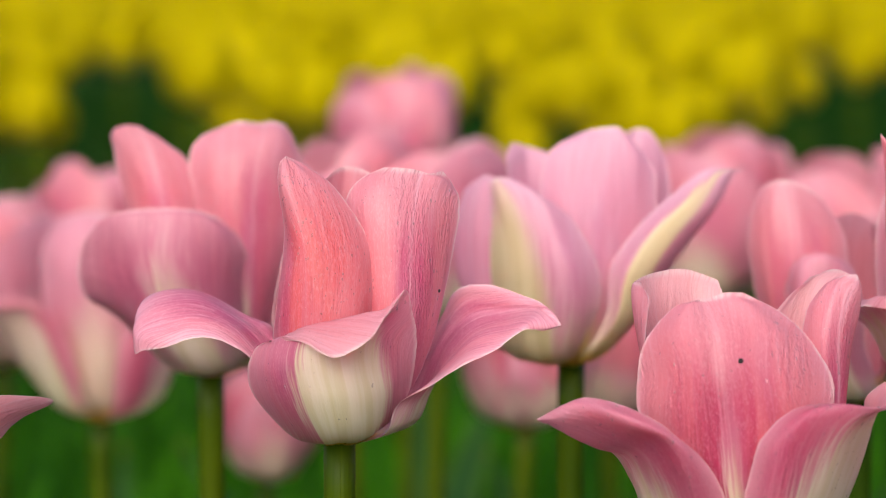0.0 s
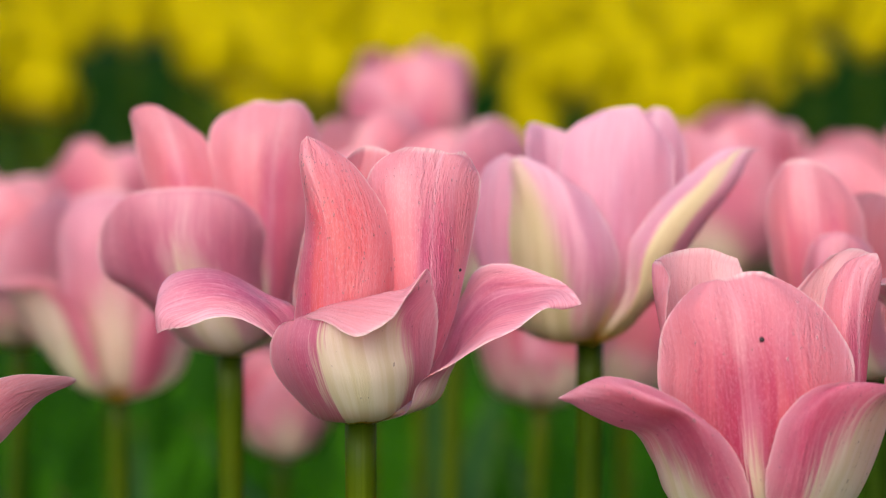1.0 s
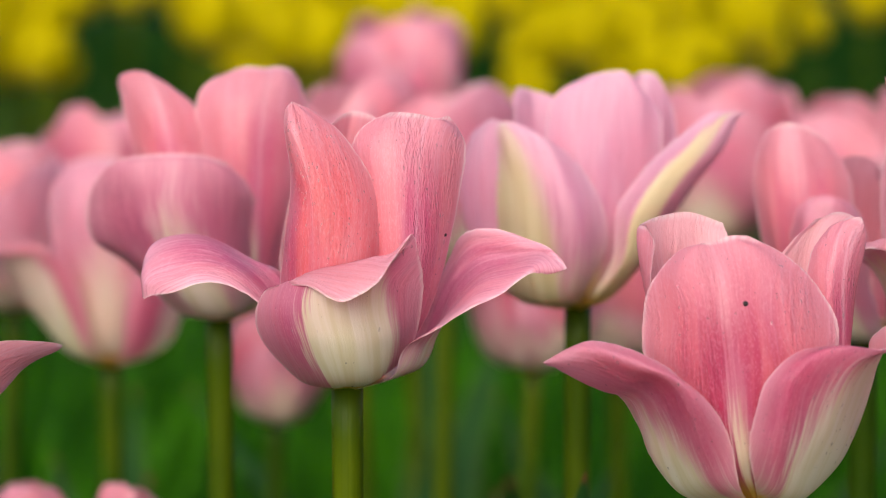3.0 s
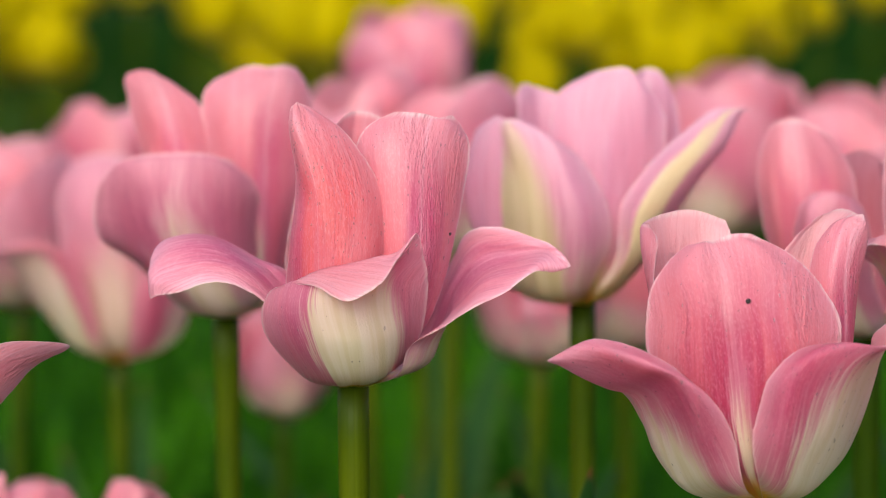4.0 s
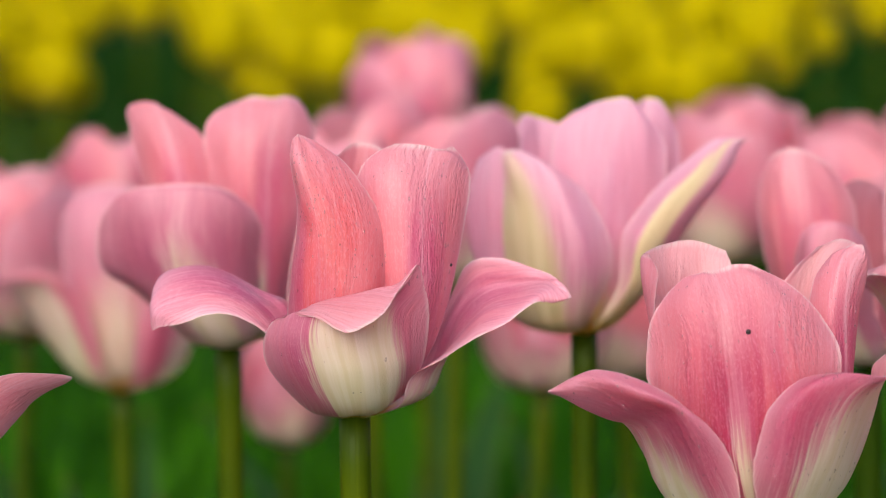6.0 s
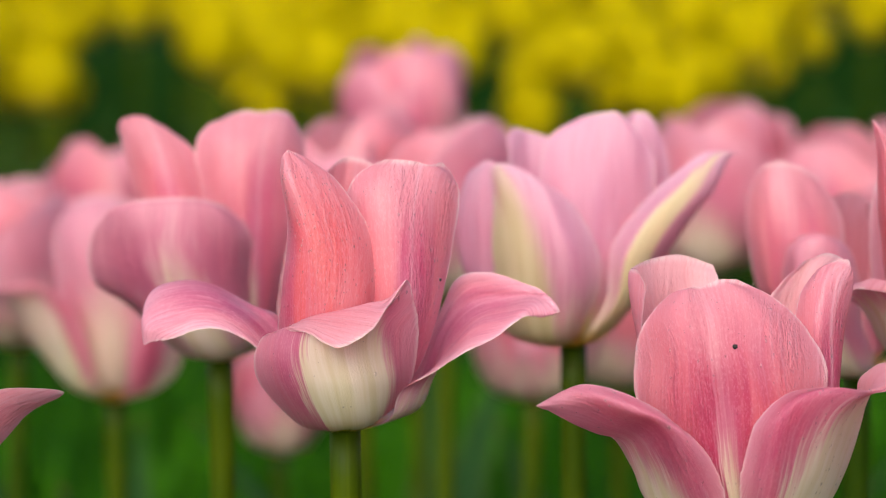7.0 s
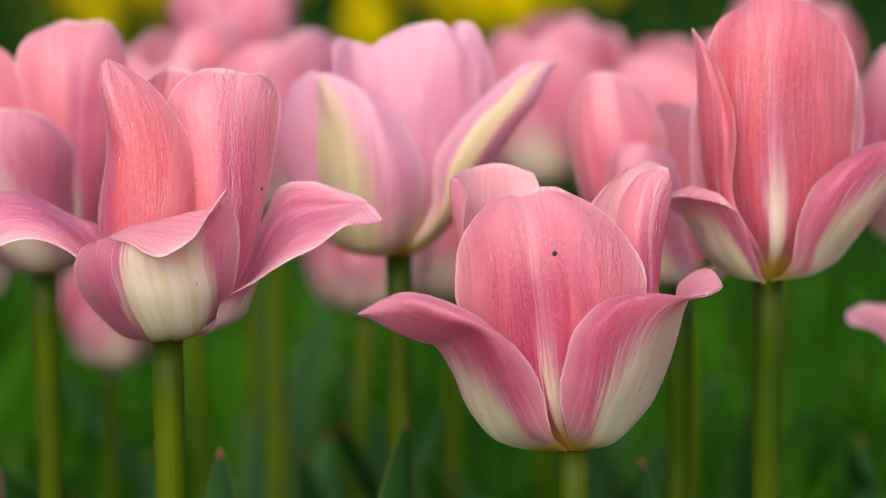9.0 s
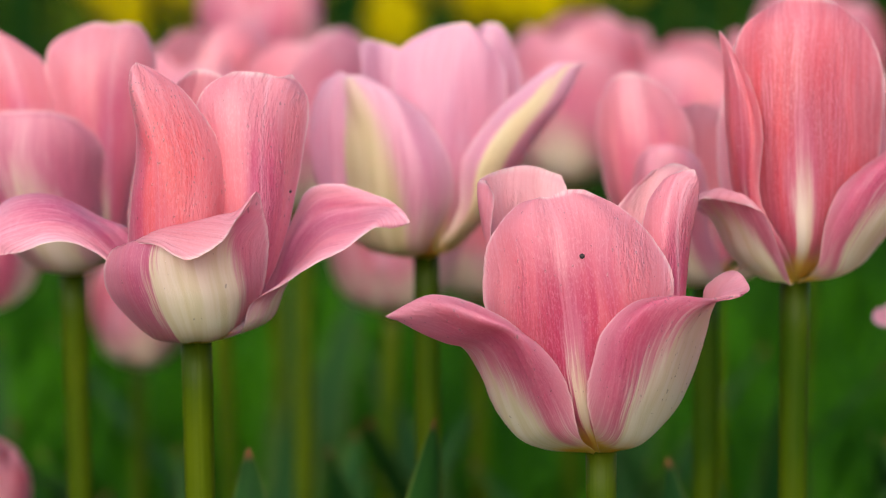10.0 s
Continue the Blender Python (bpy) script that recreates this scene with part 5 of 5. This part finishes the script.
# ---- grass and low leaves between the stems ----
def grass(name, x0, x1, y0, y1, count, low, high, material, label, seed):
    """Many bent blades in one mesh."""
    r = np.random.RandomState(seed)
    n = 6
    t = np.linspace(0, 1, n)
    px = np.clip(r.normal((x0 + x1) / 2, (x1 - x0) / 3.2, count), x0 * 2.5, x1 * 2.5)
    py = r.uniform(y0, y1, count) + r.normal(0, 0.08, count) * (1 + 2 * r.rand(count) ** 3)
    py = np.maximum(py, 0.45)
    fade = np.clip(1.25 - np.abs(px - (x0 + x1) / 2) / (x1 - x0), 0.3, 1)
    h, a = r.uniform(low, high, count) * fade, r.uniform(0, 6.283, count)
    bend, w = r.uniform(0.05, 0.45, count) * h, r.uniform(0.002, 0.006, count)
    cx = px[:, None] + np.cos(a)[:, None] * bend[:, None] * t[None] ** 2
    cy = py[:, None] + np.sin(a)[:, None] * bend[:, None] * t[None] ** 2
    cz = h[:, None] * (t - 0.12 * t ** 3)[None] - 0.02
    wid = w[:, None] * (1 - t ** 2)[None] + 0.0001
    sx, sy = -np.sin(a)[:, None] * wid, np.cos(a)[:, None] * wid
    rows = [np.stack([cx - sx, cy - sy, cz], -1), np.stack([cx + np.cos(a)[:, None] * wid * 0.5, cy + np.sin(a)[:, None] * wid * 0.5, cz], -1), np.stack([cx + sx, cy + sy, cz], -1)]
    p = np.stack(rows, 2)
    ids = np.arange(count * n * 3).reshape(count, n, 3)
    f = np.concatenate([np.stack([ids[:, :-1, k], ids[:, :-1, k + 1], ids[:, 1:, k + 1], ids[:, 1:, k]], -1).reshape(-1, 4) for k in range(2)])
    uv = np.stack(np.broadcast_arrays(np.array([0, 0.5, 1.0])[None, None], t[None, :, None] + 0 * px[:, None, None]), -1).reshape(-1, 2)
    tagged(new(name, mesh_of(name, p.reshape(-1, 3), f, uv, [material])), label, "grass", kind="stuff")


grass("grass", -1.5, 1.7, 0.60, 2.0, 32000, 0.12, 0.30, GRASS, "fresh green grass and low leaves between the stems", 3)
grass("foliage", -2.0, 2.4, 1.95, 4.3, 24000, 0.18, 0.36, LEAF, "dark green tulip leaves of the yellow bed", 4)
grass("far_foliage", -3.0, 3.6, 4.2, 9.5, 12000, 0.25, 0.42, LEAF, "dark green leaves under the far yellow rows", 6)
